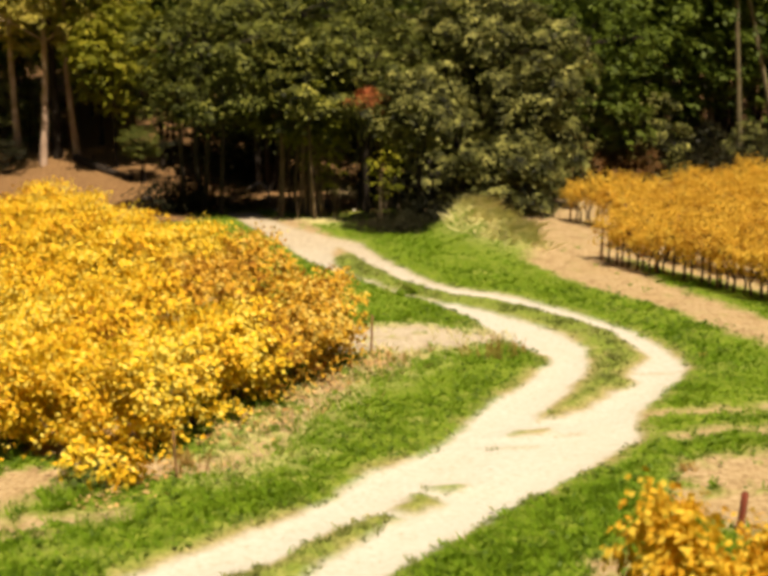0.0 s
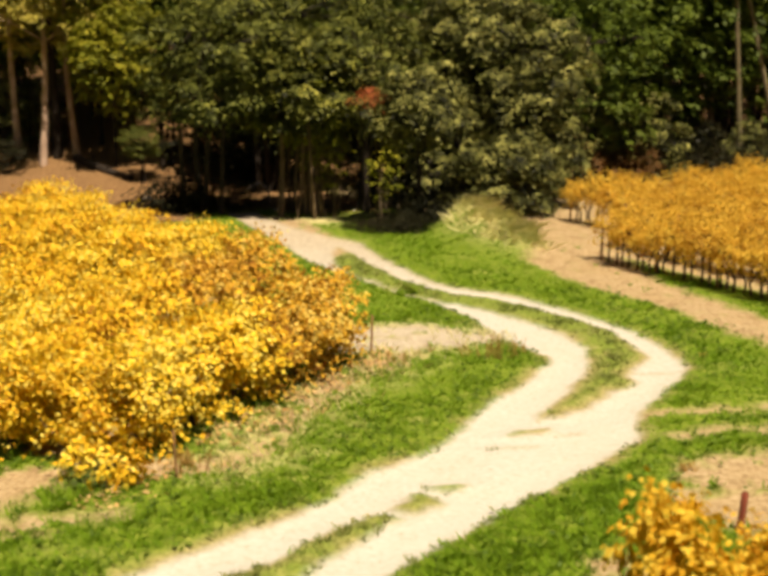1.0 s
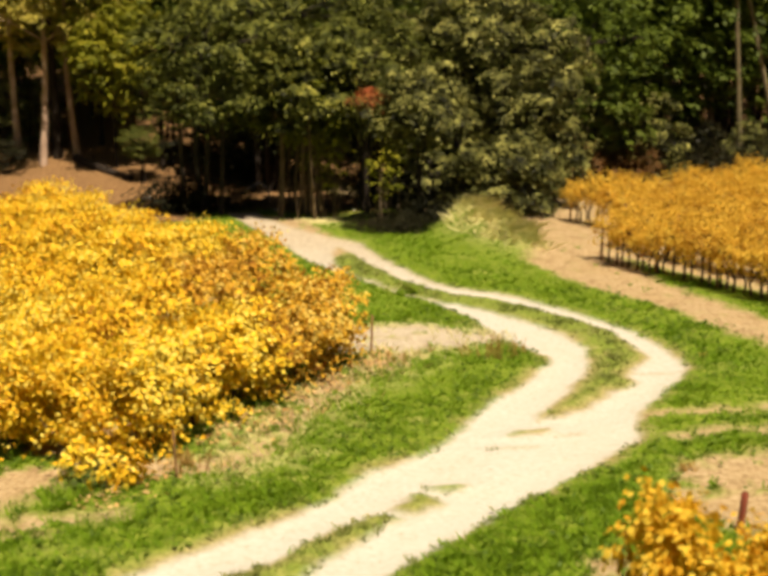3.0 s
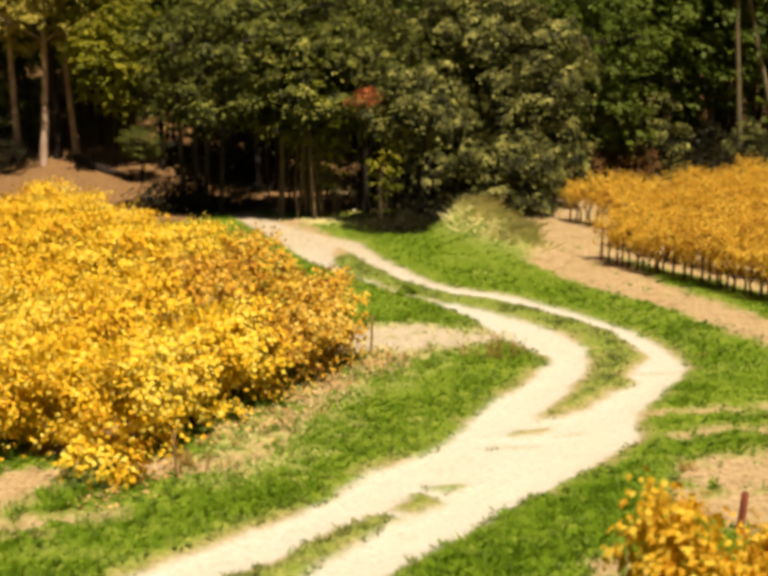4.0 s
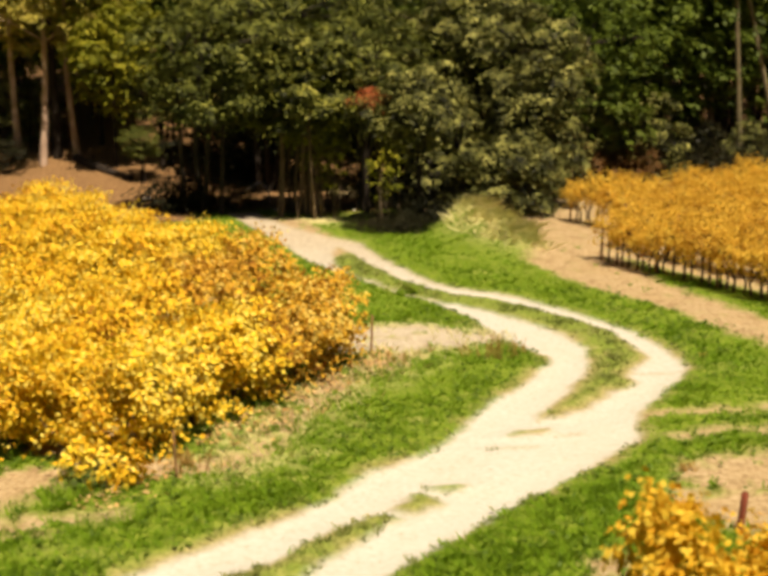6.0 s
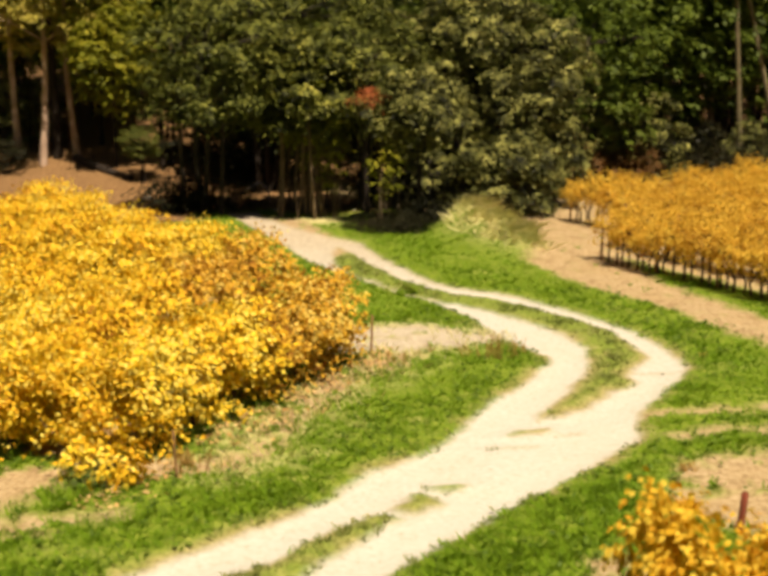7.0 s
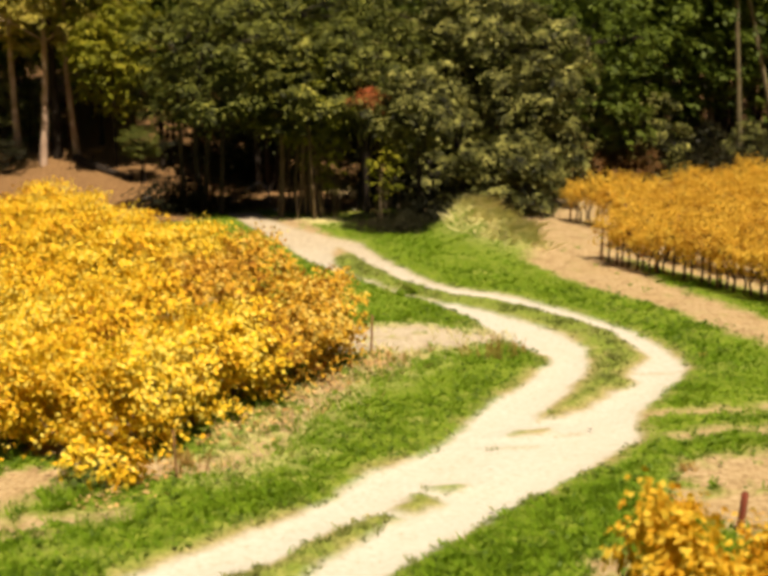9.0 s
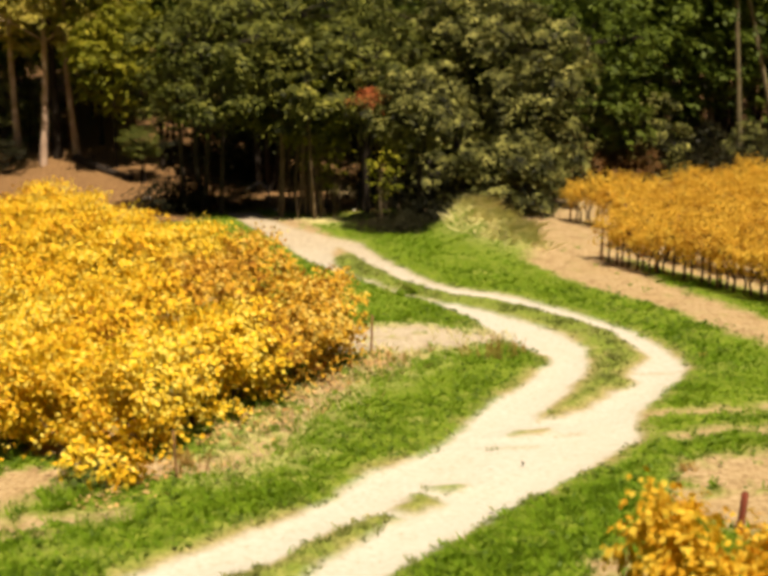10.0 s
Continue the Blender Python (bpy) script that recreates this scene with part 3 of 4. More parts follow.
def weeds(x, y, count, tall, spread, label):
    """A clump of thin upright russet stalks with small seed heads."""
    clump = new("weed_clump")
    clump.location = (x, y, floor_at(x, y))
    for _ in range(count):
        a, r = random.uniform(0, 6.28), random.uniform(0, spread)
        p = Vector((math.cos(a) * r, math.sin(a) * r * 0.7, 0))
        q = p + Vector((random.gauss(0, 0.05), random.gauss(0, 0.05), random.uniform(0.5, 1) * tall))
        line = [p - Vector((0, 0, 0.02)), (p + q) / 2 + Vector((random.gauss(0, 0.02), 0, 0)), q]
        stalk = mesh_part("stalk", raw_mesh("stalk", *tube(line, [0.007, 0.006, 0.004], 4)), M_WEED, clump)
        c = np.array([tuple(p.lerp(q, random.uniform(0.55, 1.0))) for k in range(6)]) + RNG.normal(0, 0.015, (6, 3))
        v, f = leaves(c, RNG.normal(size=c.shape) + np.array([0, 0, 0.4]), RNG.uniform(0.015, 0.035, len(c)))
        tagged(mesh_part("seed_head", raw_mesh("seed_head", v, f), M_WEED, stalk), kind="stuff")
    tagged(clump, label, "weed", "dry weeds along the vineyard")


for wx, wy, wn, wt in ((1.84, 20.95, 12, 0.52), (2.1, 21.0, 7, 0.42), (1.62, 21.0, 9, 0.34), (2.3, 21.3, 6, 0.3), (1.25, 21.1, 8, 0.26), (0.75, 21.3, 5, 0.24),
                       (0.2, 20.7, 6, 0.26), (5.15, 21.05, 4, 0.16)):
    weeds(wx, wy, wn, wt, 0.16, "thin russet dry weeds standing on bare soil")
weeds(-2.35, 15.4, 34, 0.26, 0.26, "low russet weeds at the foot of the vines")
weeds(3.6, 15.35, 12, 0.14, 0.12, "small orange-red weed at the edge of bare soil")


def leafy_weed(x, y, tall, wide, mat, label, seed):
    """A low leafy weed: short stems from one root and a loose heap of leaves."""
    rng = np.random.default_rng(seed)
    plant = new("leafy_weed")
    plant.location = (x, y, floor_at(x, y))
    tips = np.stack([rng.normal(0, wide * 0.5, 12), rng.normal(0, wide * 0.5, 12), rng.uniform(0.5, 1.0, 12) * tall], 1)
    for tip in tips:
        tx, ty, tz = (float(c) for c in tip)
        v, f = tube([(0, 0, -0.02), (tx * 0.4, ty * 0.4, tz * 0.6), (tx, ty, tz)], [0.008, 0.006, 0.003], 4)
        mesh_part("stem", raw_mesh("stem", v, f), M_WEED, plant)
    who = rng.integers(0, 12, 420)
    along = rng.uniform(0.25, 1.05, (420, 1))
    c = tips[who] * along + rng.normal(0, wide * 0.13, (420, 3))
    c[:, 2] = np.maximum(c[:, 2], 0.03)
    v, f = leaves(c, c * np.array([1, 1, 0.3]) + np.array([0, 0, 0.3]) + rng.normal(0, 0.15, c.shape), rng.uniform(0.03, 0.065, 420), rng=rng)
    tagged(mesh_part("foliage", raw_mesh("foliage", v, f), mat, plant), kind="stuff")
    tagged(plant, label, "weed", "leafy weeds by the vines")


DARK_WEED = "dark green leafy weed at the foot of the vines"
for k, (wx, wy, wt, ww) in enumerate(((-2.2, 17.5, 0.34, 0.32), (-2.78, 16.1, 0.3, 0.3), (-3.2, 14.75, 0.24, 0.4), (-3.5, 14.8, 0.24, 0.4), (-1.2, 19.4, 0.22, 0.25), (-0.6, 20.6, 0.2, 0.2))):
    leafy_weed(wx, wy, wt, ww, M_GREEN, DARK_WEED, 500 + k)
leafy_weed(0.58, 26.75, 0.26, 0.3, M_GRASS, "small green bushy weed standing in short turf", 520)
leafy_weed(0.3, 26.6, 0.14, 0.22, M_GRASS, "small green bushy weed standing in short turf", 521)


# ---- vines ----
def vine(mat, leaf_count, long, tall, wide, low, rng, bold=1.0, stems=1, hang=0.10, gap=0.0, stout=1.0):
    """One grapevine at the origin, its row along x: gnarled trunk, two arms, canes and a mass of leaves."""
    v = new("grapevine")
    top = low + 0.12
    kink = rng.normal(0, 0.05, (3, 2))
    trunk = [(0, 0, -0.06), (kink[0, 0] * 0.4, kink[0, 1] * 0.4, 0.06), (kink[0, 0], kink[0, 1], top * 0.4),
             (kink[1, 0], kink[1, 1], top * 0.75), (kink[2, 0] * 0.5, kink[2, 1] * 0.5, top)]
    for k in range(1, stems):
        second = [(px + (0.27, -0.27)[k % 2], py * 0.5 + 0.04, pz) for px, py, pz in trunk]
        mesh_part("trunk", raw_mesh("trunk", *tube(second, [stout * q for q in (0.045, 0.036, 0.028, 0.03, 0.024)], 8), smooth=True), M_VINE_WOOD, v)
    mesh_part("trunk", raw_mesh("trunk", *tube(trunk, [stout * q for q in (0.055, 0.042, 0.034, 0.036, 0.03)], 8), smooth=True), M_VINE_WOOD, v)
    arms = {}
    for sx in (-1, 1):
        arm = [trunk[-1], (sx * long * 0.2, 0.03, top + 0.08), (sx * long * 0.48, 0, top + 0.06)]
        arms[sx] = mesh_part("arm", raw_mesh("arm", *tube(arm, [0.028, 0.022, 0.014], 6), smooth=True), M_VINE_WOOD, v)
    for i in range(7):
        x0 = rng.uniform(-0.5, 0.5) * long
        tip = Vector((x0 + rng.normal(0, 0.14), rng.normal(0, wide * 0.34), tall * rng.uniform(0.86, 1.08)))
        mid = Vector((x0, tip.y * 0.5, (tip.z + top) / 2))
        line = [Vector((x0, 0, top + 0.05)), mid, tip]
        if rng.uniform() < 0.45:
            line.append(tip + Vector((rng.normal(0, 0.16), math.copysign(0.16, tip.y), -rng.uniform(0.1, 0.4))))
        mesh_part("cane", raw_mesh("cane", *tube(line, [0.008, 0.006, 0.004, 0.003][:len(line)], 4)), M_VINE_WOOD, arms[1 if x0 > 0 else -1])
    # leaves gathered along shoots, with dark gaps left between the shoots
    shoots, n = leaf_count // 7, leaf_count
    ang = rng.uniform(0, 2 * np.pi, shoots)
    rad = rng.uniform(0.3, 1.0, shoots) ** 0.4
    span = (tall - low) / 2
    x = rng.uniform(-0.58, 0.58, shoots) * long
    lump = 1 + 0.24 * np.sin(x * 8 + ang * 2) + 0.12 * np.sin(x * 19 + ang * 5)
    y = np.cos(ang) * rad * wide * 0.5 * lump
    z = low + span + np.sin(ang) * rad * span * (0.92 + 0.2 * np.sin(x * 7 + 1.3))
    high = rng.uniform(0, 1, shoots) < 0.12
    z = np.where(high, tall + rng.uniform(-0.02, 0.2, shoots), z)
    y = np.where(high, y * 0.6, y)
    droop = rng.uniform(0, 1, shoots) < hang
    z = np.where(droop, low - rng.uniform(0.0, 1.4, shoots) * hang, z)
    who = rng.integers(0, shoots, n)
    along = np.stack([rng.normal(0, 0.3, shoots), np.cos(ang) * 0.6, np.sin(ang) * 0.5 + rng.normal(0, 0.4, shoots)], 1)
    at = np.stack([x, y, z], 1)[who] + along[who] * rng.uniform(-0.16, 0.16, n)[:, None] + rng.normal(0, 0.05, (n, 3))
    out = np.stack([rng.normal(0, 0.35, n), np.cos(ang)[who], np.sin(ang)[who] * 0.7 + 0.6], 1) + rng.normal(0, 0.30, (n, 3))
    size = rng.uniform(0.052, 0.094, n) * bold
    if gap:
        open_air = lattice_noise(at[:, 0] * 3.2 + 40 + long * leaf_count + np.sign(at[:, 1]) * 37, at[:, 2] * 3.4 + kink[0, 0] * 300 + 90, 17)
        kept = (open_air > gap) | (at[:, 2] > low + 0.7 * (tall - low))
        pores = lattice_noise(at[:, 0] * 8.5 + 70 + kink[1, 0] * 400, at[:, 2] * 8.5 + at[:, 1] * 5.0 + 60, 19)
        kept &= pores > 0.335 - 0.13 * np.clip((at[:, 2] - low) / (tall - low), 0, 1)
        at, out, size = at[kept], out[kept], size[kept]
    ve, fa = leaves(at, out, size, VINE_LEAF, VINE_LEAF_FACES, rng)
    foliage = mesh_part("foliage", raw_mesh("foliage", ve, fa), mat, v)
    tagged(foliage, kind="stuff")
    return v


def vine_rows(originals, start, step_dir, side_dir, rows, gap, spacing, keep, rng):
    made = []
    turn = math.degrees(math.atan2(step_dir.y, step_dir.x))
    for r, (near, far) in rows.items():
        count = int((far - near) / spacing)
        for i in range(count):
            p = start + side_dir * gap * r + step_dir * (near + (i + 0.5) * spacing + rng.normal(0, 0.05))
            if not keep(p):
                continue
            m = pose(p.x, p.y, floor_at(p.x, p.y), 0, 0, turn + (180 if rng.uniform() < 0.5 else 0))
            made.append(copy_thing(originals[rng.integers(len(originals))], m))
            made[-1].scale = [float(rng.uniform(0.88, 1.12))] * 3
    return made


def discard(originals):
    for ob in originals:
        for o in (*ob.children_recursive, ob):
            bpy.data.objects.remove(o)


rng_v = np.random.default_rng(21)
golden = [tagged(vine(M_GOLD, 5600, 1.1, 1.30, 1.15, 0.27, np.random.default_rng(100 + i), 0.74, gap=0.3), "golden yellow autumn grapevine in full leaf on bare soil", "grapevine",
                 "golden vines beside the track") for i in range(6)]
gaping = [tagged(vine(M_GOLD, 6800, 1.1, 1.30, 1.15, 0.34, np.random.default_rng(120 + i), 0.8, hang=0.15, gap=0.36), "golden grapevine with bare wood and drooping shoots at its foot",
                 "grapevine", "golden vines beside the track") for i in range(3)]
bronze = [tagged(vine(M_BRONZE, 5200, 1.1, 1.30, 1.15, 0.29, np.random.default_rng(150 + i), 0.74, gap=0.34), "bronze and yellow autumn grapevine in full leaf", "grapevine",
                 "golden vines beside the track") for i in range(3)]
BRONZE_ROWS = {0: (-0.15, 2.85), 1: (-2.3, 0.7)}
FRONT_ROWS = {0: (2.85, 5.9)}
GOLD_ROWS = {0.3: (5.4, 6.4), 0.62: (3.6, 7.6), 1: (0.7, 9.7), 2: (-4.9, 9.1), 3: (-6.2, 8), 4: (-7.7, 4), 4.6: (-8.1, 1)}
golden_vines = vine_rows(golden, VINE_END, VINE_ROW, VINE_SIDE, GOLD_ROWS, 2.5, 1.0, lambda p: abs(p.x) < 0.29 * p.y + 1.3, rng_v)
vine_rows(bronze, VINE_END, VINE_ROW, VINE_SIDE, BRONZE_ROWS, 2.5, 1.0, lambda p: True, np.random.default_rng(6))
drooping_vines = vine_rows(gaping, VINE_END, VINE_ROW, VINE_SIDE, FRONT_ROWS, 2.5, 1.0, lambda p: abs(p.x) < 0.29 * p.y + 1.3, rng_v)

near = [tagged(vine(M_RUSSET_GOLD, 4000, 0.95, 1.3, 0.62, 0.28, np.random.default_rng(300 + i), 0.95, gap=0.3), "large-leaved golden grapevine at the end of a row", "grapevine",
               "golden vines by the corner") for i in range(2)]
front = []
for fx, fy, turn, size, which in ((2.36, 10.4, -72, 0.9, 0), (3.2, 10.3, -60, 0.72, 1), (2.68, 10.1, -20, 0.64, 0)):
    front.append(copy_thing(near[which], pose(fx, fy, floor_at(fx, fy), 0, 0, turn)))
    front[-1].scale = (size,) * 3
low_vine = vine(M_GOLD, 1300, 0.85, 0.36, 0.5, 0.05, np.random.default_rng(140), 0.8)
low_vine.matrix_basis = pose(-3.2, 14.85, floor_at(-3.2, 14.85), 0, 0, -35)
tagged(low_vine, "low golden vine shoot sprawling at the row's end", "grapevine", "golden vines beside the track")
discard(golden + gaping + bronze + near)

amber = [tagged(vine(M_AMBER, 2300, 1.05, 1.1, 0.95, 0.64, np.random.default_rng(200 + i), 0.7, stems=3, hang=0.11, stout=0.85, gap=0.27), "amber autumn grapevine with a dark bare trunk", "grapevine",
                "amber vines past the headland") for i in range(5)]
AMBER_DIR, AMBER_SIDE = Vector((0.455, -0.89)), Vector((0.89, 0.455))
AMBER_ROWS = {0: (-0.15, 10), 0.6: (-1.6, 10), 1.2: (-6.4, 10), 2: (-7.6, 10), 3: (-7.8, 8), 4: (-8.7, 5), 5: (-9.4, 3)}
amber_vines = vine_rows(amber, Vector((5.2, 30.55)), AMBER_DIR, AMBER_SIDE, AMBER_ROWS, 2.9, 0.8,
                        lambda p: abs(p.x) < 0.29 * p.y + 1.2 and p.y < 45.6, rng_v)
discard(amber)


def stake(x, y, tall, lean_x, lean_y, mat, label, r=0.022):
    """A thin end stake with a chamfered head."""
    v, f = tube([(0, 0, -0.2), (0, 0, 0.1), (lean_x * 0.5, lean_y * 0.5, tall * 0.5), (lean_x, lean_y, tall - 0.02), (lean_x, lean_y, tall)],
                [r, r, r * 0.95, r * 0.95, r * 0.4], 8)
    ob = mesh_part("vineyard_stake", raw_mesh("vineyard_stake", v, f), mat)
    ob.location = (x, y, floor_at(x, y))
    return tagged(ob, label, "stake", "row end stakes")


stake(-0.21, 21.35, 0.66, 0.02, 0.0, M_STAKE, "thin weathered wooden stake at a row's end")
stake(-2.41, 14.9, 0.62, -0.02, 0.0, M_STAKE, "thin brown wooden stake beside the first vine row", 0.016)
stake(3.72, 13.3, 0.44, 0.03, 0.0, M_RUST, "rust-red steel stake standing in bare soil", 0.04)
for r in range(1, 4):
    p = VINE_END + VINE_SIDE * 2.5 * r + VINE_ROW * ((BRONZE_ROWS.get(r) or GOLD_ROWS[r])[0] - 0.35)
    stake(p.x, p.y, 1.0, 0.03, 0.02, M_STAKE, "weathered wooden stake at a row's end")
for r in (0, 0.6, 1.2):
    for k in range(0, 9, 2):
        p = Vector((5.2, 30.55)) + AMBER_SIDE * 2.9 * r + AMBER_DIR * (AMBER_ROWS[r][0] - 0.15 + k)
        stake(p.x, p.y, 1.1, 0.02, 0.0, M_STAKE, "dark weathered stake among amber vines", 0.03)


# ---- trees ----
def limb_line(a, b, bend, steps=5):
    a, b = Vector(a), Vector(b)
    off = Vector((random.gauss(0, bend), random.gauss(0, bend), abs(random.gauss(0, bend)) * 0.6))
    return [a.lerp(b, t) + off * math.sin(math.pi * t) for t in (i / steps for i in range(steps + 1))]


def tree(mat, bark, tall, crown_low, wide, trunk_r, clumps, per_clump, leaf, label, category, boughs=3, stems=1, seed=0, clump_r=0.55, shape=OVAL_LEAF,
         deep=None, dome=False, sprays=9, spray_r=0.22):
    """A tree at the origin: tapered trunks with limbs, and a crown of leaf clumps gathered in boughs."""
    rng = np.random.default_rng(seed)
    random.seed(seed)
    t = new("tree")
    deep = deep or wide
    mid = (tall + crown_low) / 2
    half = (tall - crown_low) / 2
    tops = []
    for s in range(stems):
        lean = Vector((random.gauss(0, 0.18), random.gauss(0, 0.12), 0)) * (1 if stems == 1 else wide * 0.6)
        foot = Vector((random.gauss(0, 0.28 + 0.12 * wide), random.gauss(0, 0.3), 0)) if stems > 1 else Vector((0, 0, 0))
        line = limb_line(foot - Vector((0, 0, 0.15)), foot + lean + Vector((0, 0, crown_low + half * 1.2)), 0.12)
        r = trunk_r * random.uniform(0.7, 1.05)
        stem = mesh_part("trunk", raw_mesh("trunk", *tube(line, [r * 1.35, r, r * 0.9, r * 0.75, r * 0.55, r * 0.3], 9), smooth=True), bark, t)
        tops += line[2:]
    # clump centres: spread evenly over the crown's outside, hollows between them, a few within
    c, apart, tries = [], 1.35, 0
    while len(c) < clumps:
        d = rng.normal(size=3)
        d /= np.linalg.norm(d)
        if dome and d[2] < 0.15:
            d[:2] *= 0.97 / max(np.hypot(d[0], d[1]), 0.2)
        k = rng.uniform(0.82, 1.0) if len(c) < clumps * 0.8 else rng.uniform(0.3, 0.65)
        lob = 1 + 0.16 * math.sin(3 * math.atan2(d[1], d[0]) + seed) + 0.12 * math.sin(5 * d[2] + seed * 2)
        q = np.array((d[0] * wide * k * lob, d[1] * deep * k * lob, mid + d[2] * half * k * (1 + 0.1 * math.sin(4 * d[0] + seed))))
        tries += 1
        if tries % 40 == 0:
            apart *= 0.97
        if all(np.sum(((q - o) * np.array([1, 1, 1.25])) ** 2) > (apart * clump_r) ** 2 for o in c):
            c.append(q)
    c = np.array(c)
    sector = ((np.arctan2(c[:, 1], c[:, 0]) + np.pi) / (2 * np.pi) * boughs).astype(int) % boughs
    limbs = []
    for b in range(boughs):
        mine = c[sector == b]
        if not len(mine):
            continue
        for q in mine[:: max(1, len(mine) // 5)]:
            start = min(tops, key=lambda p: (p - Vector(q)).length + 2 * max(0, p.z - q[2]))
            limbs.append(tube(limb_line(start, q, 0.12, 4), [trunk_r * 0.3, trunk_r * 0.24, trunk_r * 0.18, trunk_r * 0.11, trunk_r * 0.05], 5))
        # each clump is a heap of small drooping sprays, and each spray a shallow cap of leaves
        m = len(mine) * sprays
        big = np.repeat(rng.uniform(0.6, 1.35, len(mine)), sprays) * clump_r
        d = rng.normal(size=(m, 3))
        d[:, 2] = np.abs(d[:, 2]) - 0.12
        d /= np.linalg.norm(d, axis=1, keepdims=True)
        heart = np.repeat(mine, sprays, 0) + d * (big * rng.uniform(0.6, 1.1, m))[:, None] * np.array([1.25, 1.25, 0.62])
        away = (heart - np.array([0, 0, mid])) / np.array([wide, deep, half])
        face = d * 0.25 + away * 0.25 + np.array([0, 0, 0.9]) + rng.normal(0, 0.16, (m, 3))
        face /= np.linalg.norm(face, axis=1, keepdims=True)
        per = max(4, per_clump // sprays)
        n = m * per
        flat = rng.normal(size=(n, 3))
        fz = np.repeat(face, per, 0)
        flat -= fz * np.sum(flat * fz, 1, keepdims=True)
        flat *= 0.5 * (np.repeat(rng.uniform(0.7, 1.35, m), per) * spray_r)[:, None]
        sag = np.sum(flat * flat, 1, keepdims=True) / spray_r
        pos = np.repeat(heart, per, 0) + flat - fz * sag * 0.8 + rng.normal(0, 0.018, (n, 3))
        up = fz + flat / spray_r * 0.4 + rng.normal(0, 0.22, (n, 3))
        v, f = leaves(pos, up, leaf * rng.uniform(0.6, 1.3, n), shape, OVAL_LEAF_FACES, rng)
        tagged(mesh_part("bough", raw_mesh("bough", v, f), mat, t), kind="stuff")
    if limbs:
        for piece in limbs:
            mesh_part("limb", raw_mesh("limb", *piece, smooth=True), bark, stem)
    return tagged(t, label, category)


def planted(ob, x, y, turn=0, scale=1.0):
    ob.matrix_basis = pose(x, y, floor_at(x, y), 0, 0, turn)
    ob.scale = (scale,) * 3
    return ob


def again(ob, x, y, turn, scale, label=""):
    m = copy_thing(ob, pose(x, y, floor_at(x, y), 0, 0, turn))
    m.scale = (scale,) * 3
    return tagged(m, label)


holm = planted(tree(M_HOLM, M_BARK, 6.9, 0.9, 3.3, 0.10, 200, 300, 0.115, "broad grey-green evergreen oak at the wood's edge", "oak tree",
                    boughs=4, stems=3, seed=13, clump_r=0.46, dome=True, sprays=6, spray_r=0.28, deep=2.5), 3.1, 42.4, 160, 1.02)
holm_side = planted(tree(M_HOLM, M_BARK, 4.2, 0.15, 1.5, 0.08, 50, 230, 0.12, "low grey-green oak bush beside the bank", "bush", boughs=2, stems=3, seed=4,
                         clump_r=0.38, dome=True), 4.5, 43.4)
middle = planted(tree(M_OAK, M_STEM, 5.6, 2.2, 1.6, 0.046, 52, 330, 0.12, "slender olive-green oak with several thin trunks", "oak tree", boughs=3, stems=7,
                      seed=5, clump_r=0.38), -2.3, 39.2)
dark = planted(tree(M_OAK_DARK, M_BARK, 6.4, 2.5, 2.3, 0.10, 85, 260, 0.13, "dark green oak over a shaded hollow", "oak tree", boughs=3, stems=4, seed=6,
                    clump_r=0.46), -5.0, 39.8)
yellow = planted(tree(M_LIME, M_BARK, 5.4, 2.0, 1.45, 0.08, 60, 120, 0.16, "young oak with yellow-green autumn leaves", "oak tree", boughs=3, stems=1, seed=7, clump_r=0.5), -9.4, 47.2)
pine = planted(tree(M_PINE, M_PINE_BARK, 9.5, 3.8, 2.2, 0.115, 46, 120, 0.2, "tall pine with a bare pinkish trunk", "pine tree", boughs=4, stems=1, seed=8,
                    clump_r=0.6, shape=NEEDLE_LEAF, spray_r=0.26), -12.05, 47.3)
green = planted(tree(M_GREEN, M_BARK, 7.5, 1.0, 2.6, 0.15, 110, 90, 0.2, "bright green broadleaf tree behind the vines", "tree", boughs=3, stems=2, seed=9,
                     clump_r=0.6), 6.6, 47.0)
saplings = planted(tree(M_LIME, M_STEM, 3.1, 1.1, 0.6, 0.024, 16, 70, 0.11, "thin yellow-green sapling cluster", "sapling", boughs=2, stems=7, seed=10,
                        clump_r=0.32, spray_r=0.12), 0.12, 36.6, 0, 0.82)
red = planted(tree(M_RED, M_BARK, 3.85, 3.35, 0.2, 0.014, 8, 80, 0.085, "slim sapling with rust-red leaves", "sapling", boughs=1, stems=1, seed=11,
                   clump_r=0.25), -0.43, 36.9)
again(pine, -13.1, 48.2, 70, 1.02)
again(pine, -11.1, 48.6, 160, 0.95)
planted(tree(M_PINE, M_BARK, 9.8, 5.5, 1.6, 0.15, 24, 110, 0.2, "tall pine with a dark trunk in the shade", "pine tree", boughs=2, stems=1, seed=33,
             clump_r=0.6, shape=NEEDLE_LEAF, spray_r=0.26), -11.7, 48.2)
again(pine, -15.0, 50.0, 200, 1.1)
slim = planted(tree(M_PINE, M_PALE_BARK, 13.0, 7.8, 1.7, 0.10, 30, 110, 0.2, "tall slender tree with a pale thin trunk", "pine tree", boughs=2, stems=1, seed=15,
                    clump_r=0.6, shape=NEEDLE_LEAF), 13.3, 50.0)
slim.rotation_euler = (0, math.radians(-4), 0)
leaning = again(slim, 15.1, 50.8, 150, 1.05, "tall slender tree with a pale leaning trunk")
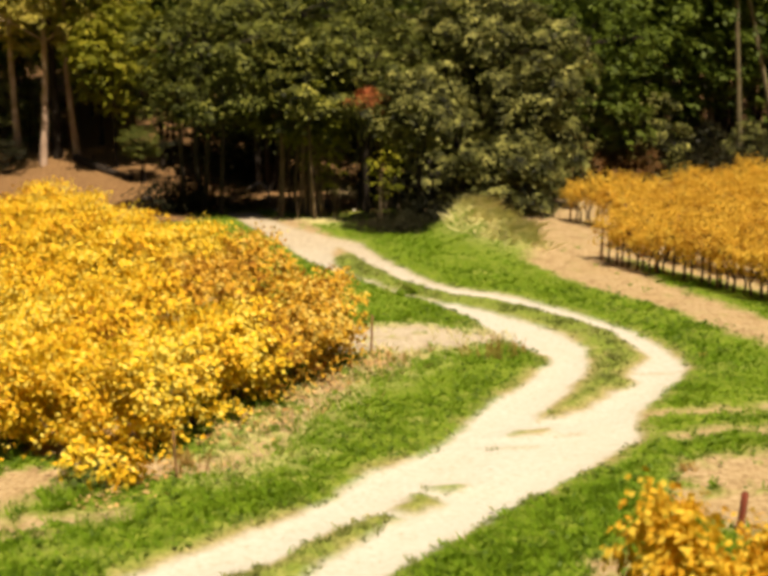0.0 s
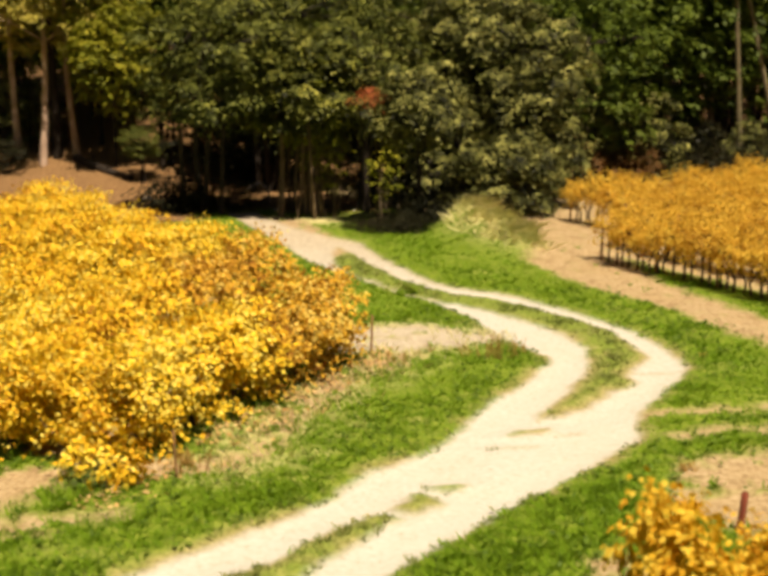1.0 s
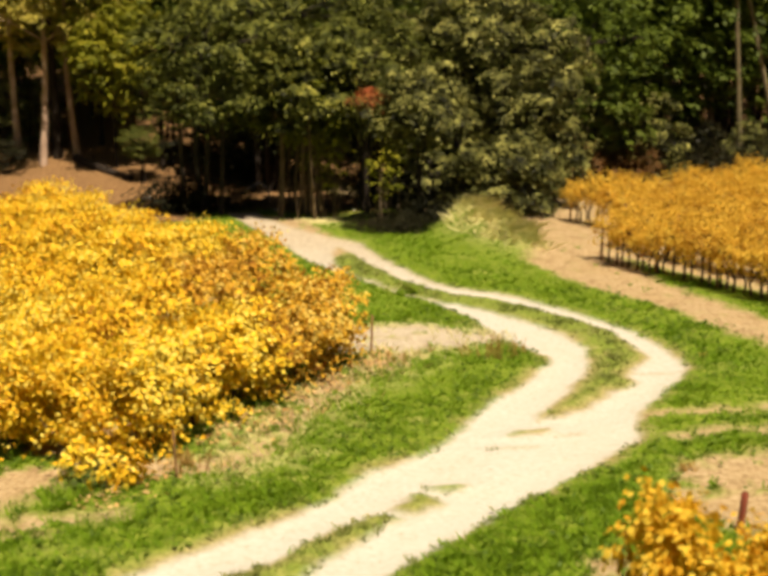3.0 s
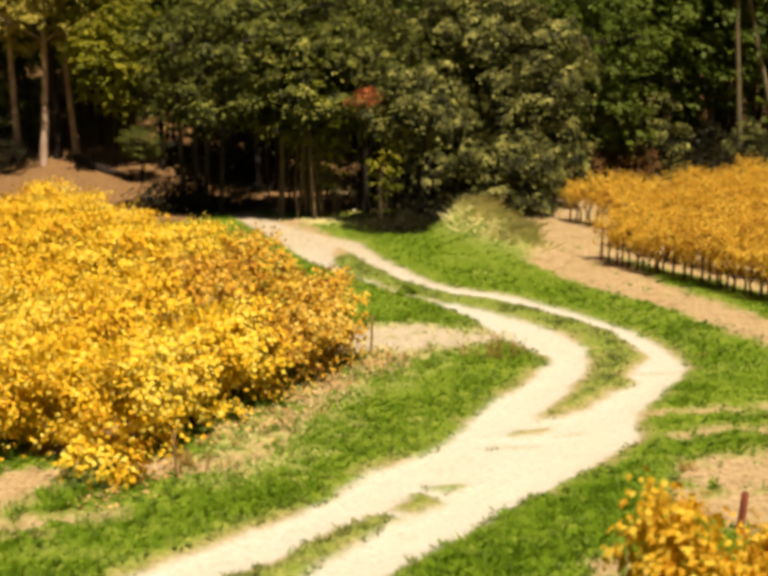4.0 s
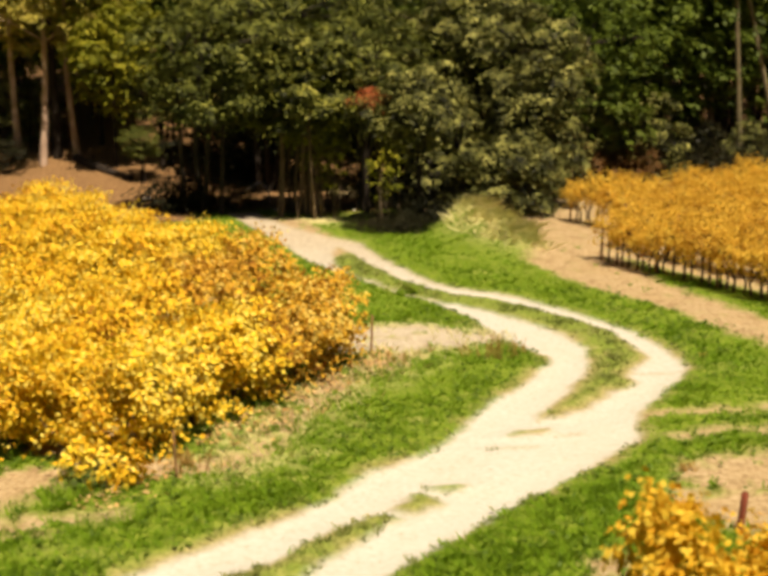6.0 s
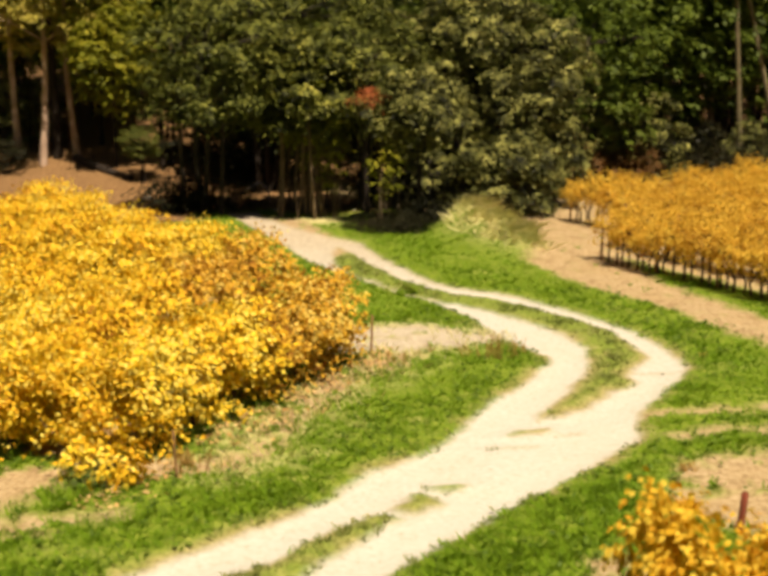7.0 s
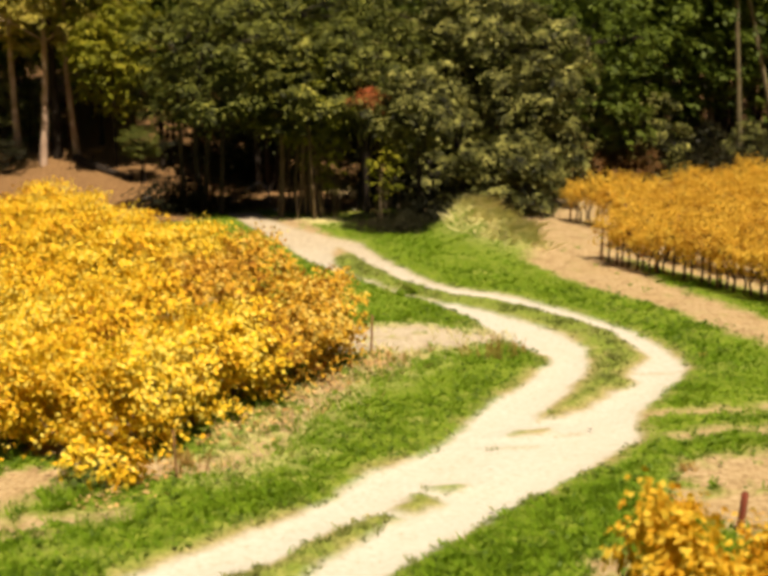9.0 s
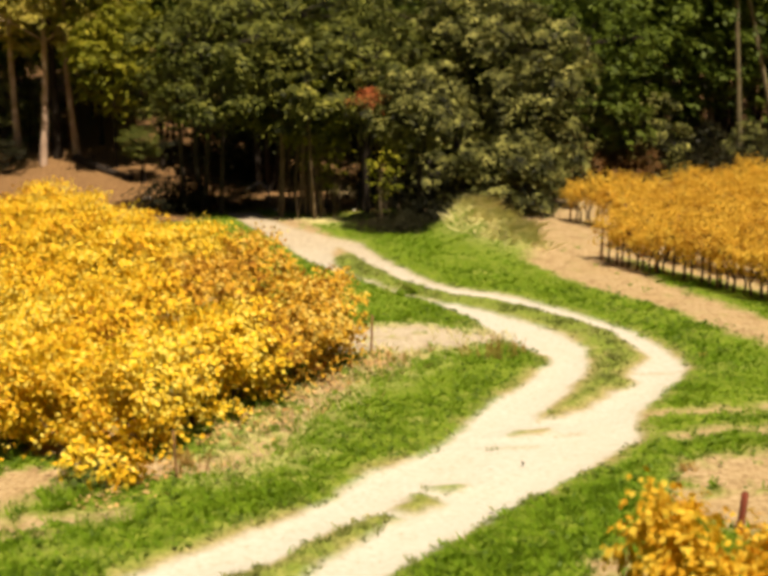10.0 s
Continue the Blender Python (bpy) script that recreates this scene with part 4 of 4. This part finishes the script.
leaning.matrix_basis = pose(15.1, 50.8, floor_at(15.1, 50.8), 0, -14, 0) @ pose(0, 0, 0, 0, 0, 150)
again(holm_side, 13.2, 49.0, 30, 0.52, "olive-brown bush at the foot of slender trees")
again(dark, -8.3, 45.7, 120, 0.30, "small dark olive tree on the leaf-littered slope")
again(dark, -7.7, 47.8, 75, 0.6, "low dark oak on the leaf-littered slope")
for bx, by, bs in ((-13.8, 53.6, 0.85), (-16.6, 54.0, 0.9), (-11.4, 53.2, 0.7)):
    again(green, bx, by, bx * 31.0 % 360, bs, "green leafy tree behind the pines")
again(yellow, -10.4, 49.5, 220, 1.25)
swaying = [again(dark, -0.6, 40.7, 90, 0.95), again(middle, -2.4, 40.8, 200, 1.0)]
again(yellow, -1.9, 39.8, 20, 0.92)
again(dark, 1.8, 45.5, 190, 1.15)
# Added behind the front crowns, hidden by them, to shade the hollow below
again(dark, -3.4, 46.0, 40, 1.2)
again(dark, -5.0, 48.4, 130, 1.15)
again(saplings, -1.7, 38.9, 130, 0.85)
again(green, 10.0, 52.0, 100, 1.3, "dark green broadleaf tree behind the vines")
again(green, 11.6, 53.6, 10, 1.25, "dark green broadleaf tree behind the vines")
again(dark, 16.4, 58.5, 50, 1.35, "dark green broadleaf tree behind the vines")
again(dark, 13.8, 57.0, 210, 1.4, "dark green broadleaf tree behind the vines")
again(green, 4.6, 50.0, 300, 1.2)
again(green, 8.2, 50.5, 120, 1.1)
# Separate tree added for the big oak's left crown lobe and its shadow
planted(tree(M_HOLM, M_BARK, 4.3, 2.0, 1.25, 0.05, 40, 300, 0.115, "grey-green left crown lobe of the evergreen oak", "oak tree", boughs=2, stems=2, seed=23,
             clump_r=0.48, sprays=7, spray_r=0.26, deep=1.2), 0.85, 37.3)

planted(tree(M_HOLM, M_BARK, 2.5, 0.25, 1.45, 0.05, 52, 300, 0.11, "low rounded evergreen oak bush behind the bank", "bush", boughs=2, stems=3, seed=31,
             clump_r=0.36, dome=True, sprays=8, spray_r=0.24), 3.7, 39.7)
again(holm_side, 5.6, 45.4, 70, 0.75)
again(holm_side, 7.6, 47.4, 160, 0.7)
again(holm_side, 9.6, 48.4, 250, 0.8)
rusty = planted(tree(M_RUSSET, M_STEM, 1.9, 0.3, 0.9, 0.03, 26, 130, 0.12, "russet-leaved shrub behind the amber vines", "bush", boughs=1, stems=4, seed=36, clump_r=0.34), 6.5, 46.3)
again(rusty, 7.7, 46.7, 100, 0.7)
again(rusty, 8.9, 47.2, 200, 0.8)
# Dark shrubs added where the wood has only shade and ground shadow
hump = planted(tree(M_SHADE_LEAF, M_BARK, 1.35, 0.05, 1.5, 0.04, 40, 90, 0.12, "low near-black shrub standing in for oak shade", "bush", boughs=1, stems=4, seed=12, clump_r=0.4), -4.7, 40.9)
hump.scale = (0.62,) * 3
again(hump, 1.3, 37.2, 90, 0.6, "low near-black shrub standing in for ground shadow")
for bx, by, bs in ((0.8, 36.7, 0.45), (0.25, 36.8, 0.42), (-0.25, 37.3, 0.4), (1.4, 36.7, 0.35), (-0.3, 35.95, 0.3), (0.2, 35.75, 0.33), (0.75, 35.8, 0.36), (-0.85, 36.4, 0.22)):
    again(hump, bx, by, bx * 97.0 % 360, bs, "low near-black shrub standing in for ground shadow")
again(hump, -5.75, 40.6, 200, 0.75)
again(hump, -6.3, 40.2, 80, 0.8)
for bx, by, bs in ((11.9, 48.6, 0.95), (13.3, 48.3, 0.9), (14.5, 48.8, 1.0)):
    again(hump, bx, by, bx * 61.0 % 360, bs, "near-black shrub standing in for shade behind amber vines")
again(hump, -13.5, 46.9, 20, 0.75, "near-black shrub standing in for shade beside the pines")
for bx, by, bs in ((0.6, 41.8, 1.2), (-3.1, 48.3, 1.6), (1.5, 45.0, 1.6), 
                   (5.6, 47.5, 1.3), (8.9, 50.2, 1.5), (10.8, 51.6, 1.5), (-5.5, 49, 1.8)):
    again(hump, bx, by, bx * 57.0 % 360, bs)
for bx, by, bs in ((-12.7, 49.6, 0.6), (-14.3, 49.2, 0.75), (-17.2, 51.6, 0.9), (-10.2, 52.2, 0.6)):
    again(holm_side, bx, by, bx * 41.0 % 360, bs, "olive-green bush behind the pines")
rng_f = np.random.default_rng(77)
# More near-black shrubs, added to close bright gaps between the far trunks
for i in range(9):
    again(hump, -13 + i * 4.0 + rng_f.normal(0, 0.5), 71 + rng_f.normal(0, 1.0), i * 77.0, 2.6, "near-black shrub standing in for shade deep in the wood")
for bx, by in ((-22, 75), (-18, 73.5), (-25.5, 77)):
    again(hump, bx, by, bx * 9.0 % 360, 2.6, "near-black shrub standing in for shade deep in the wood")
for row in range(2):
    for i in range(10):
        kind = (green, yellow, pine)[rng_f.integers(3)] if row else green
        again(kind, -19 + i * 4.1 + rng_f.normal(0, 0.7), 55 + row * 6 + rng_f.normal(0, 1.2), float(rng_f.uniform(0, 360)), float(rng_f.uniform(1.2, 1.6)))


# ---- a small insect that flies low along the track ----
def insect():
    bug = new("flying_insect")
    body = bmesh.new()
    bmesh.ops.create_uvsphere(body, u_segments=10, v_segments=8, radius=0.5)
    for v in body.verts:
        v.co = Vector((v.co.x * 0.02, v.co.y * 0.06, v.co.z * 0.02)) * (1.0 if v.co.y < 0.2 else 0.8)
    me = bpy.data.meshes.new("body")
    body.to_mesh(me)
    mesh_part("body", me, M_INSECT, bug)
    for s in (-1, 1):
        w = np.array([(0, 0.012, 0.004), (s * 0.022, 0.030, 0.022), (s * 0.036, 0.010, 0.034), (s * 0.028, -0.028, 0.026), (0, -0.012, 0.004)])
        n = len(w)
        solid = np.concatenate([w, w + np.array([0, 0, 0.001])])
        f = [(0, 1, 2), (0, 2, 3), (0, 3, 4), (n, n + 2, n + 1), (n, n + 3, n + 2), (n, n + 4, n + 3)]
        f += [t for i in range(n) for t in ((i, (i + 1) % n, n + i), ((i + 1) % n, n + (i + 1) % n, n + i))]
        mesh_part("wing", raw_mesh("wing", solid, f), M_WING, bug)
    bug.scale = (0.8,) * 3
    return tagged(bug, "small dark winged insect flying low over the pale track", "insect")


bug = insect()


def sway(phase, wide, rate):
    """Rows for a part that rocks a little in the breeze, in its thing's space."""
    rows = []
    for k in range(21):
        t = k * 0.5
        a = math.sin(rate * t + phase) * 0.6 + math.sin(rate * 2.3 * t + phase * 1.7) * 0.4
        b = math.sin(rate * 1.3 * t + phase * 2.1)
        rows.append((t, pose(0, 0, 0, b * wide * 0.5, a * wide, a * wide * 0.3)))
    return rows


def fallen_branch():
    """A pale dead branch bowed over the shaded track bed."""
    v, f = tube([(-0.75, 0, 0.05), (-0.4, 0.05, 0.12), (0.0, 0.1, 0.42), (0.35, 0.05, 0.62), (0.62, 0, 0.5), (0.72, -0.05, 0.2), (0.75, -0.1, -0.03)],
                [0.045, 0.05, 0.05, 0.045, 0.04, 0.035, 0.03], 8)
    ob = mesh_part("fallen_branch", raw_mesh("fallen_branch", v, f, smooth=True), M_DEADWOOD)
    ob.location = (-4.4, 43.0, floor_at(-4.4, 43.0))
    tagged(ob, "pale dead branch bowed over the ground in the shade", "branch")


fallen_branch()


def fallen_log():
    """A dark log lying down the litter slope, with two broken branch stubs."""
    ends = [Vector((x, y, floor_at(x, y) + 0.10)) for x, y in ((-11.0, 47.9), (-10.3, 47.1), (-9.5, 46.4), (-8.6, 45.6))]
    log = new("fallen_log")
    mesh_part("trunk", raw_mesh("trunk", *tube(ends, [0.17, 0.16, 0.14, 0.11], 10), smooth=True), M_BARK, log)
    for k, (dx, dz) in ((1, (0.12, 0.35)), (2, (-0.1, 0.28))):
        mesh_part("branch_stub", raw_mesh("branch_stub", *tube([ends[k], ends[k] + Vector((dx, -0.1, dz))], [0.05, 0.03], 7), smooth=True), M_BARK, log)
    tagged(log, "dark fallen log lying down the leaf-littered slope", "log")


fallen_log()


def field_stone(x, y, size, seed):
    bm = bmesh.new()
    bmesh.ops.create_icosphere(bm, subdivisions=2, radius=0.5)
    for v in bm.verts:
        n = noise.noise(v.co * 2.3 + Vector((seed, 0, 0)))
        v.co *= 1 + 0.35 * n
        v.co.z *= 0.65
    me = bpy.data.meshes.new("field_stone")
    bm.to_mesh(me)
    ob = mesh_part("field_stone", me, M_STONE)
    ob.location, ob.scale = (x, y, floor_at(x, y) + size * 0.16), (size,) * 3
    tagged(ob, "pale limestone rock lying at the wood's edge", "stone")


field_stone(-7.75, 43.6, 0.28, 1)
field_stone(-3.3, 40.6, 0.22, 2)
field_stone(-0.9, 40.4, 0.2, 3)


def motions():
    walk(bug, [(0.0, pose(8.4, 30.6, 0.6, 0, 0, 150)), (4.0, pose(6.0, 24.9, 0.4, 0, 0, 150)), (5.6, pose(4.95, 22.3, 0.2, 0, 0, 152)),
               (6.8, pose(4.43, 20.47, 0.03 + floor_at(4.43, 20.47), 0, 0, 148)),
               (7.6, pose(3.92, 19.21, 0.03 + floor_at(3.92, 19.21), 0, 0, 148)),
               (8.2, pose(3.49, 18.4, 0.03 + floor_at(3.49, 18.4), 0, 0, 148)),
               (8.5, pose(3.25, 17.99, 0.03 + floor_at(3.25, 17.99), 0, 0, 148)),
               (9.0, pose(2.75, 17.18, 0.03 + floor_at(2.75, 17.18), 0, 0, 148)),
               (9.4, pose(2.34, 16.6, 0.03 + floor_at(2.34, 16.6), 0, 0, 148)),
               (9.8, pose(1.92, 15.99, 0.03 + floor_at(1.92, 15.99), 0, 0, 148)),
               (10.0, pose(1.7, 15.66, 0.03 + floor_at(1.7, 15.66), 0, 0, 148))])
    k = 0
    for ob, wide in ((middle, 0.9), (dark, 0.85), (yellow, 0.3), (holm, 0.12), (red, 0.5), (saplings, 0.3)):
        for part in [c for c in ob.children if c.name.startswith("bough")]:
            walk(part, sway(k * 1.9, wide, 1.25 + 0.17 * (k % 4)))
            k += 1
    for ob in swaying:
        for part in [c for c in ob.children if c.name.startswith("bough")]:
            walk(part, sway(k * 1.3, 0.8, 1.2))
            k += 1
    for ob in front:
        for part in [c for c in ob.children if c.name.startswith("foliage")]:
            walk(part, sway(k * 1.7, 0.8, 1.5))
            k += 1
    for ob in drooping_vines[1:3]:
        for part in [c for c in ob.children if c.name.startswith("foliage")]:
            walk(part, sway(k * 1.7, 1.6, 1.4))
            k += 1


motions()
